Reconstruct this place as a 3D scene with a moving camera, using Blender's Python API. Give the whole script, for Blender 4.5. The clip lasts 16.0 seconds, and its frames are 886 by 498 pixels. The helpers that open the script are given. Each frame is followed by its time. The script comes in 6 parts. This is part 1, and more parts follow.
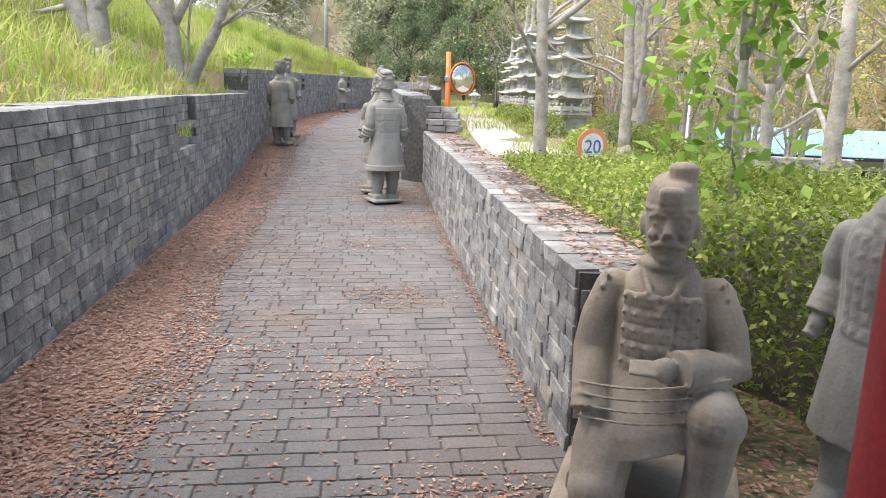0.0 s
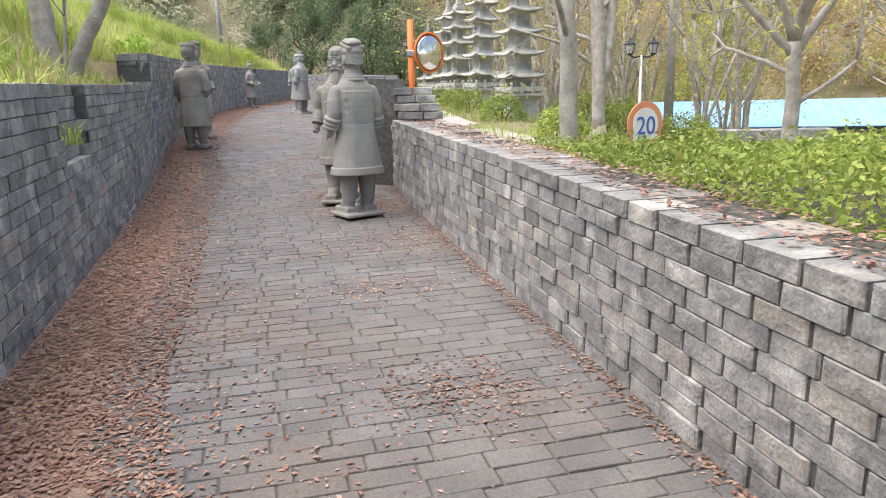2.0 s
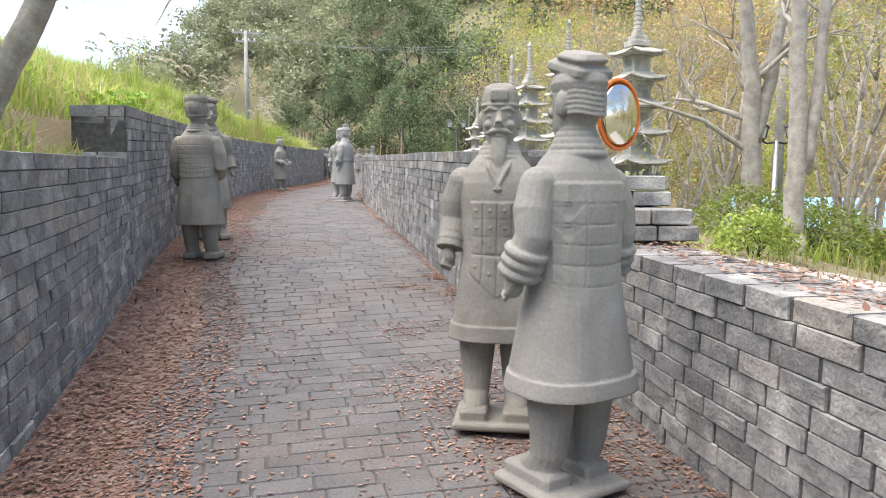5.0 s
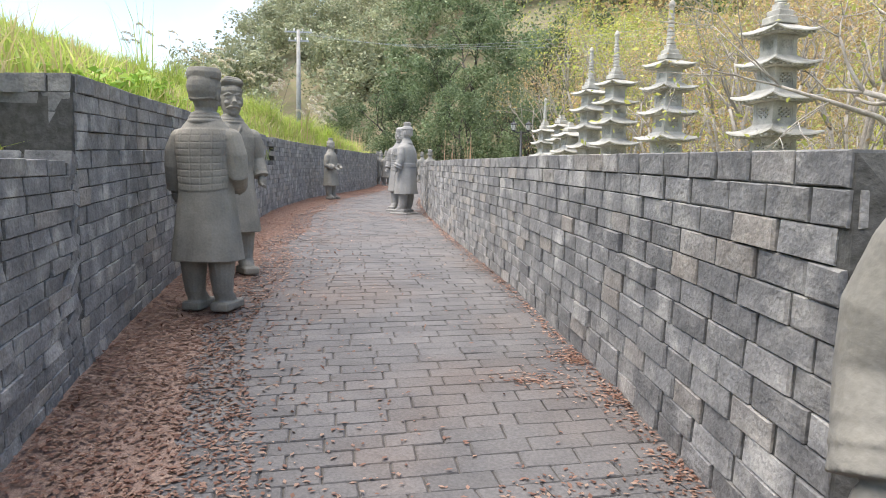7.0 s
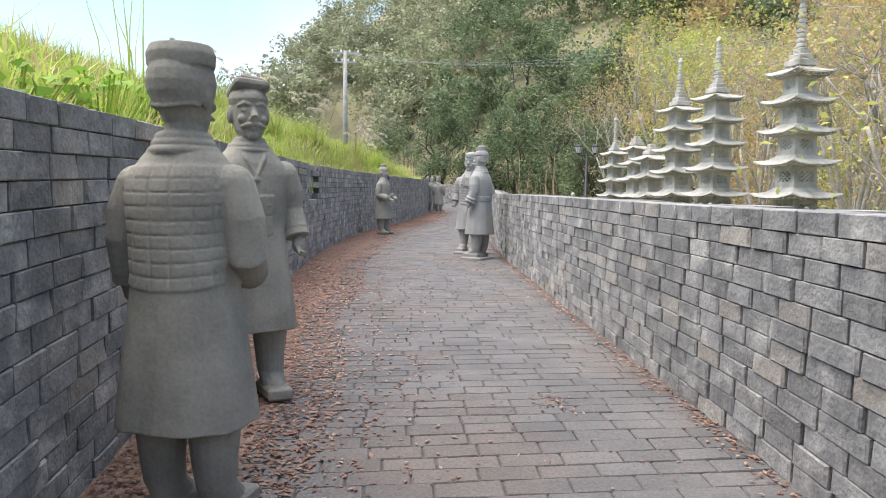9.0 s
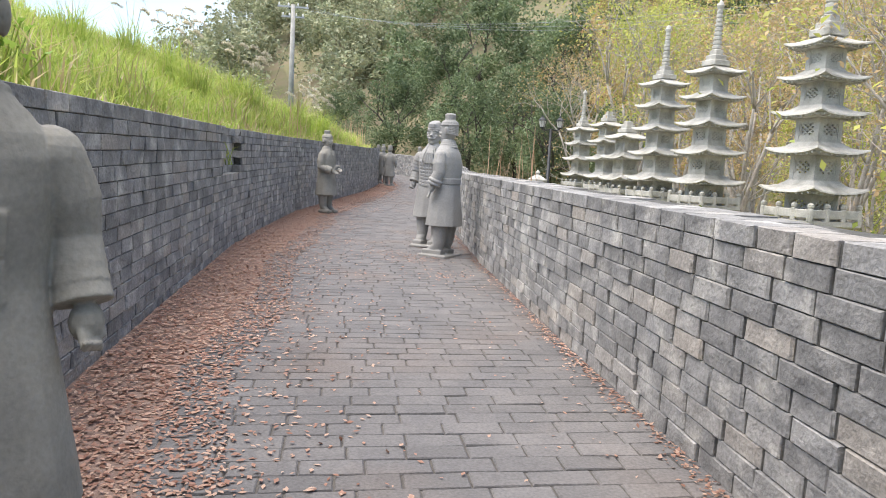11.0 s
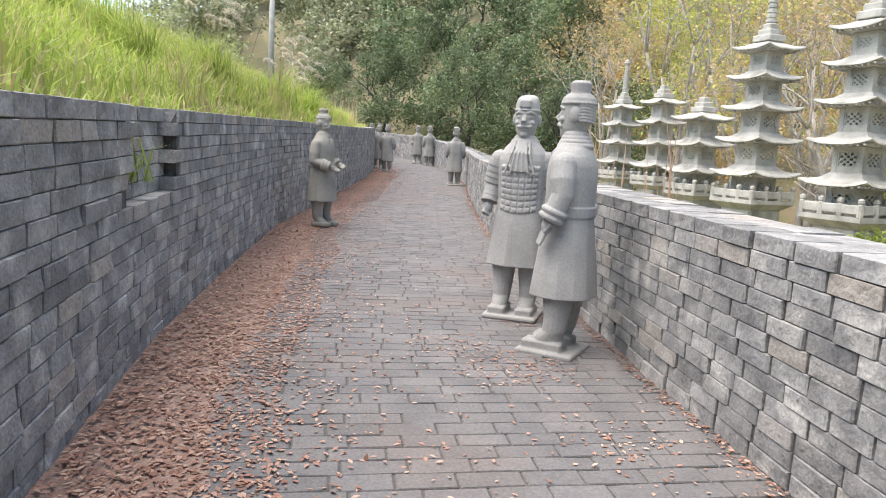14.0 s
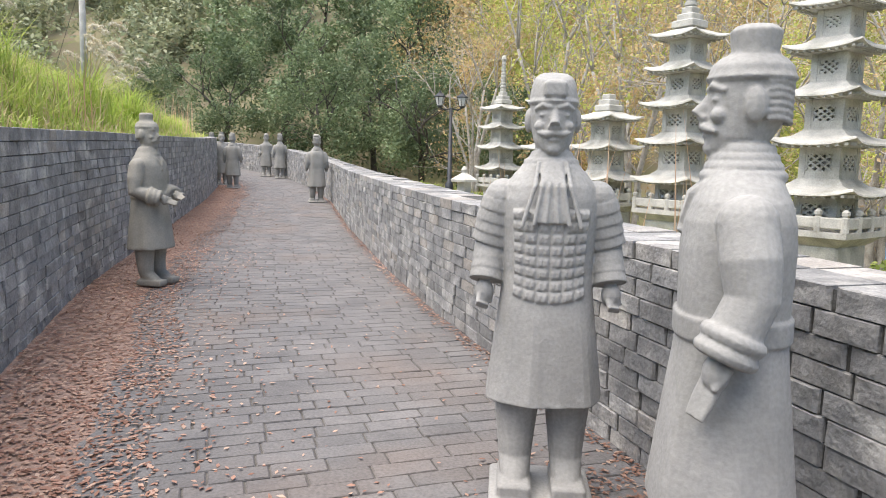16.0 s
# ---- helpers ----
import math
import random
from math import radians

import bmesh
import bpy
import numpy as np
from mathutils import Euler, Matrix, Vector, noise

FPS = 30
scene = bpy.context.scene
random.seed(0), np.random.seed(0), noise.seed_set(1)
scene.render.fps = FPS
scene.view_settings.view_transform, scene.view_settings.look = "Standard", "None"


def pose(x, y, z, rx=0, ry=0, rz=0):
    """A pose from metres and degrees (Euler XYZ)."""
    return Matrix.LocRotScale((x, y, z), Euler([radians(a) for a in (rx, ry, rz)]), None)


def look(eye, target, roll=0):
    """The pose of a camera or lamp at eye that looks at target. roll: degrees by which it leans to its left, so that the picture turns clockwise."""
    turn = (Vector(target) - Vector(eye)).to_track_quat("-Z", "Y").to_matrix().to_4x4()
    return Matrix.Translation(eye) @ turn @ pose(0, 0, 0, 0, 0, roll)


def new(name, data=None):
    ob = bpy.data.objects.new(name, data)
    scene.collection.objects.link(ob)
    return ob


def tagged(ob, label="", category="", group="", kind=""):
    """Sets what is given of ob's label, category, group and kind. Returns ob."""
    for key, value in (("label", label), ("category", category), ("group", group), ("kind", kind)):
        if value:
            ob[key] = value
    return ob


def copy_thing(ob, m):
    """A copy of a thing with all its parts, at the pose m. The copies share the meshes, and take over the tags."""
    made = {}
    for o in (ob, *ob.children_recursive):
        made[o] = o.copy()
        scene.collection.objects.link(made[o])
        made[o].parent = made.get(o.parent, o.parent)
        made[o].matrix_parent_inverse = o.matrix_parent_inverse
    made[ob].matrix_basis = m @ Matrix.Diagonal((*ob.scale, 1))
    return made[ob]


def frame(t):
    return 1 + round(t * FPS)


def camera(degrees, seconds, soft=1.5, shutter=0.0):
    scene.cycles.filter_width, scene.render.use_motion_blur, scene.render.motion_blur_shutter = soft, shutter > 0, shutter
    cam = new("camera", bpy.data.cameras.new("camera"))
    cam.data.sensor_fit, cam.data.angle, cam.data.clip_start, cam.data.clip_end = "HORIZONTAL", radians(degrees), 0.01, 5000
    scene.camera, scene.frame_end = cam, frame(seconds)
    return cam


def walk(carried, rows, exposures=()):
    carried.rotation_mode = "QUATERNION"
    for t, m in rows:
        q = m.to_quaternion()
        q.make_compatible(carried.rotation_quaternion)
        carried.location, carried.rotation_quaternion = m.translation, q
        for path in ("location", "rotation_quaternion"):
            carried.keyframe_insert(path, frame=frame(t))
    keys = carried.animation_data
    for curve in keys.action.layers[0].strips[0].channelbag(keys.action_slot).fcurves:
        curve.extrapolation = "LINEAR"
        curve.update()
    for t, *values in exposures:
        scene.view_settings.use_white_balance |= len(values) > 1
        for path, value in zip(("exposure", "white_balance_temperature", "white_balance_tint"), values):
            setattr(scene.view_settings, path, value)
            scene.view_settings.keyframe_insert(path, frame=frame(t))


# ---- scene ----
cam = camera(63.6, 16.0, soft=1.0)
PATH = [
    (0, (1.679, 0.431, 2.095), (1.454, 2.376, 1.687), 1.5),
    (0.5, (1.304, 0.873, 2.118), (1.093, 2.833, 1.783), 0.9),
    (1, (1.004, 1.424, 2.087), (0.854, 3.403, 1.835), -2.6),
    (1.5, (0.738, 2.135, 1.968), (0.498, 4.106, 1.725), -3.5),
    (2, (0.418, 2.845, 1.928), (0.448, 4.798, 1.498), -1.4),
    (2.5, (0.15, 3.474, 1.905), (0.101, 5.434, 1.509), 5.2),
    (3, (-0.293, 4.251, 1.846), (-0.28, 6.237, 1.611), -0.5),
    (5.3, (-0.928, 8.136, 1.985), (-0.938, 10.126, 1.783), 0.3),
    (5.5, (-0.946, 8.476, 1.98), (-0.968, 10.463, 1.757), -1.2),
    (6, (-1.033, 9.106, 2.04), (-1.072, 11.103, 1.944), 1.3),
    (6.5, (-1.217, 9.608, 2.089), (-1.204, 11.604, 1.962), -4.2),
    (7, (-1.488, 10.298, 2.049), (-1.633, 12.284, 1.859), 0.8),
    (7.5, (-1.705, 10.936, 2.114), (-1.791, 12.922, 1.891), -0.9),
    (8, (-1.895, 11.627, 2.134), (-2.006, 13.617, 1.962), 1.6),
    (8.5, (-2.081, 12.293, 2.19), (-2.15, 14.286, 2.049), -2.7),
    (9, (-2.303, 12.908, 2.274), (-2.569, 14.886, 2.144), 0.6),
    (9.2, (-2.342, 13.118, 2.276), (-2.594, 15.098, 2.146), 1.4),
    (11.3, (-2.779, 15.565, 2.443), (-2.846, 17.551, 2.218), 4.2),
    (11.5, (-2.833, 15.825, 2.441), (-2.901, 17.81, 2.207), 5.9),
    (12, (-2.993, 16.543, 2.521), (-3.149, 18.52, 2.266), 1.3),
    (12.5, (-3.184, 17.27, 2.587), (-3.077, 19.252, 2.338), 4.5),
    (13, (-3.445, 17.981, 2.695), (-3.445, 19.966, 2.455), 0.2),
    (13.5, (-3.719, 18.684, 2.66), (-3.83, 20.665, 2.41), 1.5),
    (14, (-3.88, 19.39, 2.682), (-3.943, 21.37, 2.407), 3.1),
    (14.5, (-4.036, 20.063, 2.674), (-4.08, 22.043, 2.391), 4.1),
    (15, (-4.201, 20.786, 2.705), (-4.248, 22.763, 2.409), 1.8),
    (15.5, (-4.314, 21.491, 2.757), (-4.185, 23.469, 2.494), -4.5),
    (16, (-4.397, 22.204, 2.773), (-4.044, 24.157, 2.528), 1.3),
]
walk(cam, [(t, look(eye, target, roll)) for t, eye, target, roll in PATH], [(0.0, 1.62, 7000, 12), (0.6, 1.46, 7000, 12), (1.5, 1.42, 7000, 12), (5.5, 1.54, 7000, 12), (9.0, 1.38, 6900, 11), (11.5, 1.45, 7000, 12), (14.0, 1.53, 7000, 12), (16.0, 1.45, 7000, 12)])

# ---- world, sun ----
world = bpy.data.worlds.new("sky")
scene.world = world
world.use_nodes = True
wn, wl = world.node_tree.nodes, world.node_tree.links
wn.clear()
sky = wn.new("ShaderNodeTexSky")
sky.sky_type = "NISHITA"
sky.sun_disc = False
sky.sun_elevation, sky.sun_rotation = radians(70), radians(-102)
sky.dust_density = 0.5
cloud_noise = wn.new("ShaderNodeTexNoise")
cloud_noise.inputs["Scale"].default_value = 2.6
cloud_noise.inputs["Detail"].default_value = 7
cloud_ramp = wn.new("ShaderNodeValToRGB")
cloud_ramp.color_ramp.elements[0].position, cloud_ramp.color_ramp.elements[1].position = 0.56, 0.82
cloud_mix = wn.new("ShaderNodeMix")
cloud_mix.data_type = "RGBA"
cloud_mix.inputs[7].default_value = (3.9, 4.0, 4.15, 1)
wcoord = wn.new("ShaderNodeTexCoord")
wbg, wout = wn.new("ShaderNodeBackground"), wn.new("ShaderNodeOutputWorld")
wbg.inputs["Strength"].default_value = 0.12
wl.new(wcoord.outputs["Generated"], cloud_noise.inputs["Vector"])
wl.new(cloud_noise.outputs["Fac"], cloud_ramp.inputs["Fac"])
wl.new(cloud_ramp.outputs["Color"], cloud_mix.inputs[0])
wl.new(sky.outputs["Color"], cloud_mix.inputs[6])
wl.new(cloud_mix.outputs[2], wbg.inputs["Color"])
wl.new(wbg.outputs["Background"], wout.inputs["Surface"])

sun = new("sun", bpy.data.lights.new("sun", "SUN"))
sun.data.energy, sun.data.angle, sun.data.color = 2.75, radians(75), (1.0, 0.95, 0.88)
# the sun stands high to the left, behind cloud that spreads it wide
sun_way = Vector((math.sin(radians(-102)) * math.cos(radians(70)), math.cos(radians(-102)) * math.cos(radians(70)), math.sin(radians(70))))
sun.matrix_world = look(sun_way * 60, (0, 0, 0))

# ---- materials ----
def material(name, color, color2=None, rough=0.85, scale=6.0, bump=0.25, fine=60.0, island=0.0, per_object=0.0,
             stain=None, stain_amount=0.5, stain_scale=1.2, metal=0.0, trans=0.0, detail=6.0, tint=None, chips=0.0, grain=0.14):
    """Noise-mixed colours at two scales with bump; island and per_object vary the value piece by piece."""
    m = bpy.data.materials.new(name)
    m.use_nodes = True
    n, l = m.node_tree.nodes, m.node_tree.links
    b = n["Principled BSDF"]
    b.inputs["Roughness"].default_value, b.inputs["Metallic"].default_value = rough, metal
    tc = n.new("ShaderNodeTexCoord")
    n1 = n.new("ShaderNodeTexNoise")
    n1.inputs["Scale"].default_value, n1.inputs["Detail"].default_value = scale, detail
    n2 = n.new("ShaderNodeTexNoise")
    n2.inputs["Scale"].default_value, n2.inputs["Detail"].default_value = fine, 4
    geo = n.new("ShaderNodeNewGeometry")
    l.new(geo.outputs["Position"], n1.inputs["Vector"]), l.new(geo.outputs["Position"], n2.inputs["Vector"])
    mix = n.new("ShaderNodeMix")
    mix.data_type = "RGBA"
    c2 = color2 or tuple(c * 0.6 for c in color)
    mix.inputs[6].default_value, mix.inputs[7].default_value = (*color, 1), (*c2, 1)
    ramp = n.new("ShaderNodeValToRGB")
    ramp.color_ramp.elements[0].position, ramp.color_ramp.elements[1].position = 0.36, 0.64
    l.new(n1.outputs["Fac"], ramp.inputs["Fac"]), l.new(ramp.outputs["Color"], mix.inputs[0])
    last = mix.outputs[2]
    if stain:
        n3 = n.new("ShaderNodeTexNoise")
        n3.inputs["Scale"].default_value, n3.inputs["Detail"].default_value = stain_scale, 8
        r3 = n.new("ShaderNodeValToRGB")
        r3.color_ramp.elements[0].position, r3.color_ramp.elements[1].position = 0.52, 0.70
        l.new(geo.outputs["Position"], n3.inputs["Vector"]), l.new(n3.outputs["Fac"], r3.inputs["Fac"])
        amount = n.new("ShaderNodeMath")
        amount.operation = "MULTIPLY"
        amount.inputs[1].default_value = stain_amount
        l.new(r3.outputs["Color"], amount.inputs[0])
        mx = n.new("ShaderNodeMix")
        mx.data_type = "RGBA"
        mx.inputs[7].default_value = (*stain, 1)
        l.new(amount.outputs[0], mx.inputs[0]), l.new(last, mx.inputs[6])
        last = mx.outputs[2]
    if tint:
        # a few pieces of another hue
        pick = n.new("ShaderNodeValToRGB")
        pick.color_ramp.elements[0].position, pick.color_ramp.elements[1].position = 0.82, 1.0
        pick.color_ramp.elements[1].color = (0.6, 0.6, 0.6, 1)
        if island > 0:
            l.new(geo.outputs["Random Per Island"], pick.inputs["Fac"])
        else:
            l.new(n.new("ShaderNodeObjectInfo").outputs["Random"], pick.inputs["Fac"])
        mt = n.new("ShaderNodeMix")
        mt.data_type = "RGBA"
        mt.inputs[7].default_value = (*tint, 1)
        l.new(pick.outputs["Color"], mt.inputs[0]), l.new(last, mt.inputs[6])
        last = mt.outputs[2]
    hsv = n.new("ShaderNodeHueSaturation")
    l.new(last, hsv.inputs["Color"])
    # fine grain in value
    fg = n.new("ShaderNodeMapRange")
    fg.inputs[1].default_value, fg.inputs[2].default_value, fg.inputs[3].default_value, fg.inputs[4].default_value = 0.3, 0.7, 1 - grain, 1 + grain
    l.new(n2.outputs["Fac"], fg.inputs[0])
    value = fg.outputs[0]
    for amount_, src in ((island, "island"), (per_object, "object")):
        if amount_ <= 0:
            continue
        r = n.new("ShaderNodeMapRange")
        r.inputs[3].default_value, r.inputs[4].default_value = 1 - amount_, 1 + amount_
        if src == "island":
            l.new(geo.outputs["Random Per Island"], r.inputs[0])
        else:
            oi = n.new("ShaderNodeObjectInfo")
            l.new(oi.outputs["Random"], r.inputs[0])
        mul = n.new("ShaderNodeMath")
        mul.operation = "MULTIPLY"
        l.new(value, mul.inputs[0]), l.new(r.outputs[0], mul.inputs[1])
        value = mul.outputs[0]
        hr = n.new("ShaderNodeMapRange")
        hr.inputs[3].default_value, hr.inputs[4].default_value = 0.5 - 0.05 * amount_, 0.5 + 0.05 * amount_
        l.new(r.outputs[0], hr.inputs[0])
    l.new(value, hsv.inputs["Value"])
    l.new(hsv.outputs["Color"], b.inputs["Base Color"])
    if bump > 0:
        bp = n.new("ShaderNodeBump")
        bp.inputs["Strength"].default_value, bp.inputs["Distance"].default_value = bump, 0.01
        l.new(n2.outputs["Fac"], bp.inputs["Height"]), l.new(bp.outputs["Normal"], b.inputs["Normal"])
        if chips > 0:
            n4 = n.new("ShaderNodeTexNoise")
            n4.inputs["Scale"].default_value, n4.inputs["Detail"].default_value = 16, 5
            bq = n.new("ShaderNodeBump")
            bq.inputs["Strength"].default_value, bq.inputs["Distance"].default_value = chips, 0.03
            l.new(geo.outputs["Position"], n4.inputs["Vector"]), l.new(n4.outputs["Fac"], bq.inputs["Height"]), l.new(bq.outputs["Normal"], bp.inputs["Normal"])
    if trans > 0:
        tr = n.new("ShaderNodeBsdfTranslucent")
        l.new(hsv.outputs["Color"], tr.inputs["Color"])
        ms = n.new("ShaderNodeMixShader")
        ms.inputs[0].default_value = trans
        l.new(b.outputs[0], ms.inputs[1]), l.new(tr.outputs[0], ms.inputs[2])
        l.new(ms.outputs[0], n["Material Output"].inputs["Surface"])
    return m


def leaf_material(name, c1, c2, c3=None, rough=0.55, trans=0.35):
    """Leaves: a colour per leaf out of two or three."""
    m = bpy.data.materials.new(name)
    m.use_nodes = True
    n, l = m.node_tree.nodes, m.node_tree.links
    b = n["Principled BSDF"]
    b.inputs["Roughness"].default_value = rough
    b.inputs["Specular IOR Level"].default_value = 0.3
    geo = n.new("ShaderNodeNewGeometry")
    ramp = n.new("ShaderNodeValToRGB")
    e = ramp.color_ramp.elements
    e[0].color, e[1].color = (*c1, 1), (*(c3 or c2), 1)
    if c3:
        mid = e.new(0.5)
        mid.color = (*c2, 1)
    l.new(geo.outputs["Random Per Island"], ramp.inputs["Fac"])
    nz = n.new("ShaderNodeTexNoise")
    nz.inputs["Scale"].default_value, nz.inputs["Detail"].default_value = 0.32, 4
    l.new(geo.outputs["Position"], nz.inputs["Vector"])
    mr = n.new("ShaderNodeMapRange")
    mr.inputs[1].default_value, mr.inputs[2].default_value, mr.inputs[3].default_value, mr.inputs[4].default_value = 0.3, 0.7, 0.55, 1.35
    l.new(nz.outputs["Fac"], mr.inputs[0])
    hsv = n.new("ShaderNodeHueSaturation")
    l.new(ramp.outputs["Color"], hsv.inputs["Color"]), l.new(mr.outputs[0], hsv.inputs["Value"])
    l.new(hsv.outputs["Color"], b.inputs["Base Color"])
    tr = n.new("ShaderNodeBsdfTranslucent")
    l.new(hsv.outputs["Color"], tr.inputs["Color"])
    ms = n.new("ShaderNodeMixShader")
    ms.inputs[0].default_value = trans
    l.new(b.outputs[0], ms.inputs[1]), l.new(tr.outputs[0], ms.inputs[2])
    l.new(ms.outputs[0], n["Material Output"].inputs["Surface"])
    return m


M_BRICK = material("grey_brick", (0.275, 0.272, 0.265), (0.185, 0.185, 0.183), rough=0.9, scale=7, bump=0.5, fine=60, grain=0.2, island=0.0, per_object=0.24,
                   stain=(0.50, 0.485, 0.45), stain_amount=0.75, stain_scale=4.5, tint=(0.25, 0.215, 0.175), chips=0.55)
M_BRICK_J = material("grey_brick_far", (0.275, 0.272, 0.265), (0.185, 0.185, 0.183), rough=0.9, scale=7, bump=0.5, fine=60, grain=0.2, island=0.24,
                     stain=(0.50, 0.485, 0.45), stain_amount=0.75, stain_scale=4.5, tint=(0.25, 0.215, 0.175), chips=0.55)
M_MORTAR = material("mortar", (0.10, 0.10, 0.095), (0.055, 0.055, 0.05), rough=0.95, scale=20, bump=0.6)
M_PAVE = material("paving_brick", (0.142, 0.136, 0.134), (0.108, 0.105, 0.106), rough=0.8, scale=3, bump=0.4, fine=70, grain=0.2, chips=0.25, per_object=0.11,
                  stain=(0.155, 0.12, 0.10), stain_amount=0.5, stain_scale=0.9)
M_PAVE_J = material("paving_brick_far", (0.142, 0.136, 0.134), (0.108, 0.105, 0.106), rough=0.8, scale=3, bump=0.4, fine=70, grain=0.2, chips=0.25, island=0.11,
                    stain=(0.155, 0.12, 0.10), stain_amount=0.5, stain_scale=0.9)
M_LITTER = material("matted_leaves", (0.27, 0.185, 0.15), (0.19, 0.13, 0.105), rough=0.95, scale=22, bump=0.8, fine=90, stain=(0.35, 0.26, 0.21), stain_amount=0.5, stain_scale=14)
M_JOINT = material("joint_sand", (0.105, 0.096, 0.085), (0.07, 0.065, 0.06), rough=0.95, scale=12, bump=0.5)
M_STONE = material("statue_stone", (0.29, 0.28, 0.255), (0.225, 0.22, 0.20), rough=0.9, scale=3.5, bump=0.16, fine=70, grain=0.10, chips=0.16,
                   stain=(0.155, 0.155, 0.14), stain_amount=0.45, stain_scale=2.4)
M_STONE_PALE = material("pale_statue_stone", (0.335, 0.33, 0.315), (0.265, 0.262, 0.25), rough=0.9, scale=3.5, bump=0.16, fine=70, grain=0.10, chips=0.16,
                        stain=(0.20, 0.20, 0.185), stain_amount=0.4, stain_scale=2.4)
M_STONE_DARK = material("weathered_statue_stone", (0.30, 0.285, 0.245), (0.21, 0.20, 0.175), rough=0.9, scale=3.5, bump=0.16, fine=70, grain=0.10, chips=0.16,
                        stain=(0.10, 0.10, 0.085), stain_amount=0.5, stain_scale=2.2)
M_STONE_TAN = material("tan_statue_stone", (0.32, 0.27, 0.215), (0.21, 0.175, 0.14), rough=0.9, scale=4, bump=0.16, fine=70, grain=0.10, chips=0.16,
                       stain=(0.33, 0.31, 0.28), stain_amount=0.5, stain_scale=3)
M_GRANITE = material("pagoda_granite", (0.52, 0.505, 0.455), (0.38, 0.37, 0.335), rough=0.9, scale=5, bump=0.4, fine=60,
                     stain=(0.20, 0.20, 0.165), stain_amount=0.7, stain_scale=2.4, chips=0.2)
M_BARK = material("pale_bark", (0.44, 0.40, 0.35), (0.29, 0.26, 0.225), rough=0.9, scale=7, bump=0.8, fine=40,
                  stain=(0.48, 0.47, 0.43), stain_amount=0.6, stain_scale=4)
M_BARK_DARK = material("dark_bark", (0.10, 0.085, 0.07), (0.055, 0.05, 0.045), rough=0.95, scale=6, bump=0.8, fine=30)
M_GROUND = material("soil_and_grass", (0.17, 0.17, 0.085), (0.21, 0.17, 0.11), rough=0.95, scale=0.8, bump=0.5, fine=25,
                    stain=(0.12, 0.135, 0.06), stain_amount=0.7, stain_scale=0.25)
M_ROAD = material("pale_concrete_road", (0.42, 0.40, 0.37), (0.33, 0.31, 0.29), rough=0.9, scale=2, bump=0.2)
M_ORANGE = material("orange_paint", (0.80, 0.20, 0.035), (0.70, 0.17, 0.03), rough=0.45, scale=3, bump=0.05)
M_RED = material("red_lacquer", (0.62, 0.045, 0.05), (0.54, 0.035, 0.04), rough=0.5, scale=2, bump=0.1)
M_WHITE = material("white_paint", (0.78, 0.77, 0.74), (0.66, 0.65, 0.62), rough=0.5, scale=4, bump=0.05)
M_BLUE_ROOF = material("blue_sheet_metal", (0.22, 0.45, 0.78), (0.27, 0.50, 0.80), rough=0.4, scale=1.5, bump=0.05)
M_WALL_B = material("building_render", (0.50, 0.45, 0.40), (0.38, 0.34, 0.30), rough=0.9, scale=1.5, bump=0.2)
M_DARK = material("dark_metal", (0.045, 0.05, 0.055), (0.03, 0.03, 0.035), rough=0.5, scale=8, bump=0.1, metal=0.5)
M_STEEL = material("galvanised_steel", (0.45, 0.46, 0.47), (0.33, 0.34, 0.35), rough=0.45, scale=6, bump=0.1, metal=0.7)
M_CONCRETE = material("concrete_pole", (0.40, 0.39, 0.37), (0.30, 0.30, 0.28), rough=0.9, scale=3, bump=0.3)
M_SIGNBLUE = material("sign_blue", (0.05, 0.12, 0.42), (0.04, 0.10, 0.38), rough=0.5, scale=3, bump=0)
M_SIGNORANGE = material("faded_sign_ring", (0.72, 0.26, 0.12), (0.62, 0.25, 0.14), rough=0.5, scale=5, bump=0)
M_GLASS_WARM = material("lamp_pane", (0.55, 0.55, 0.52), (0.45, 0.45, 0.43), rough=0.25, scale=4, bump=0)
M_MIRROR = bpy.data.materials.new("mirror")
M_MIRROR.use_nodes = True
M_MIRROR.node_tree.nodes["Principled BSDF"].inputs["Metallic"].default_value = 1.0
M_MIRROR.node_tree.nodes["Principled BSDF"].inputs["Roughness"].default_value = 0.12
M_MIRROR.node_tree.nodes["Principled BSDF"].inputs["Base Color"].default_value = (0.75, 0.75, 0.74, 1)
L_LITTER = leaf_material("dry_leaves", (0.21, 0.105, 0.075), (0.34, 0.195, 0.145), (0.47, 0.335, 0.26), rough=0.7, trans=0.15)
L_GRASS = leaf_material("grass", (0.26, 0.37, 0.07), (0.36, 0.46, 0.10), (0.47, 0.50, 0.16), trans=0.5)
L_GRASS_DRY = leaf_material("dry_grass", (0.42, 0.34, 0.17), (0.50, 0.42, 0.24), (0.36, 0.36, 0.14), trans=0.4)
L_REED = leaf_material("reddish_reed", (0.56, 0.34, 0.22), (0.62, 0.46, 0.32), trans=0.3)
L_PLUME = leaf_material("pampas_plume", (0.62, 0.56, 0.44), (0.72, 0.68, 0.58), trans=0.4)
L_HEDGE = leaf_material("hedge_leaf", (0.16, 0.23, 0.05), (0.28, 0.36, 0.08), (0.43, 0.48, 0.13), trans=0.4)
L_EVERGREEN = leaf_material("evergreen_leaf", (0.10, 0.145, 0.075), (0.165, 0.225, 0.115), (0.25, 0.31, 0.17), trans=0.35)
# pale green with distant haze mixed into the leaf colour; cherry trees share it
L_HAZED = leaf_material("hazed_leaf", (0.24, 0.28, 0.17), (0.32, 0.35, 0.22), (0.40, 0.40, 0.26), trans=0.3)
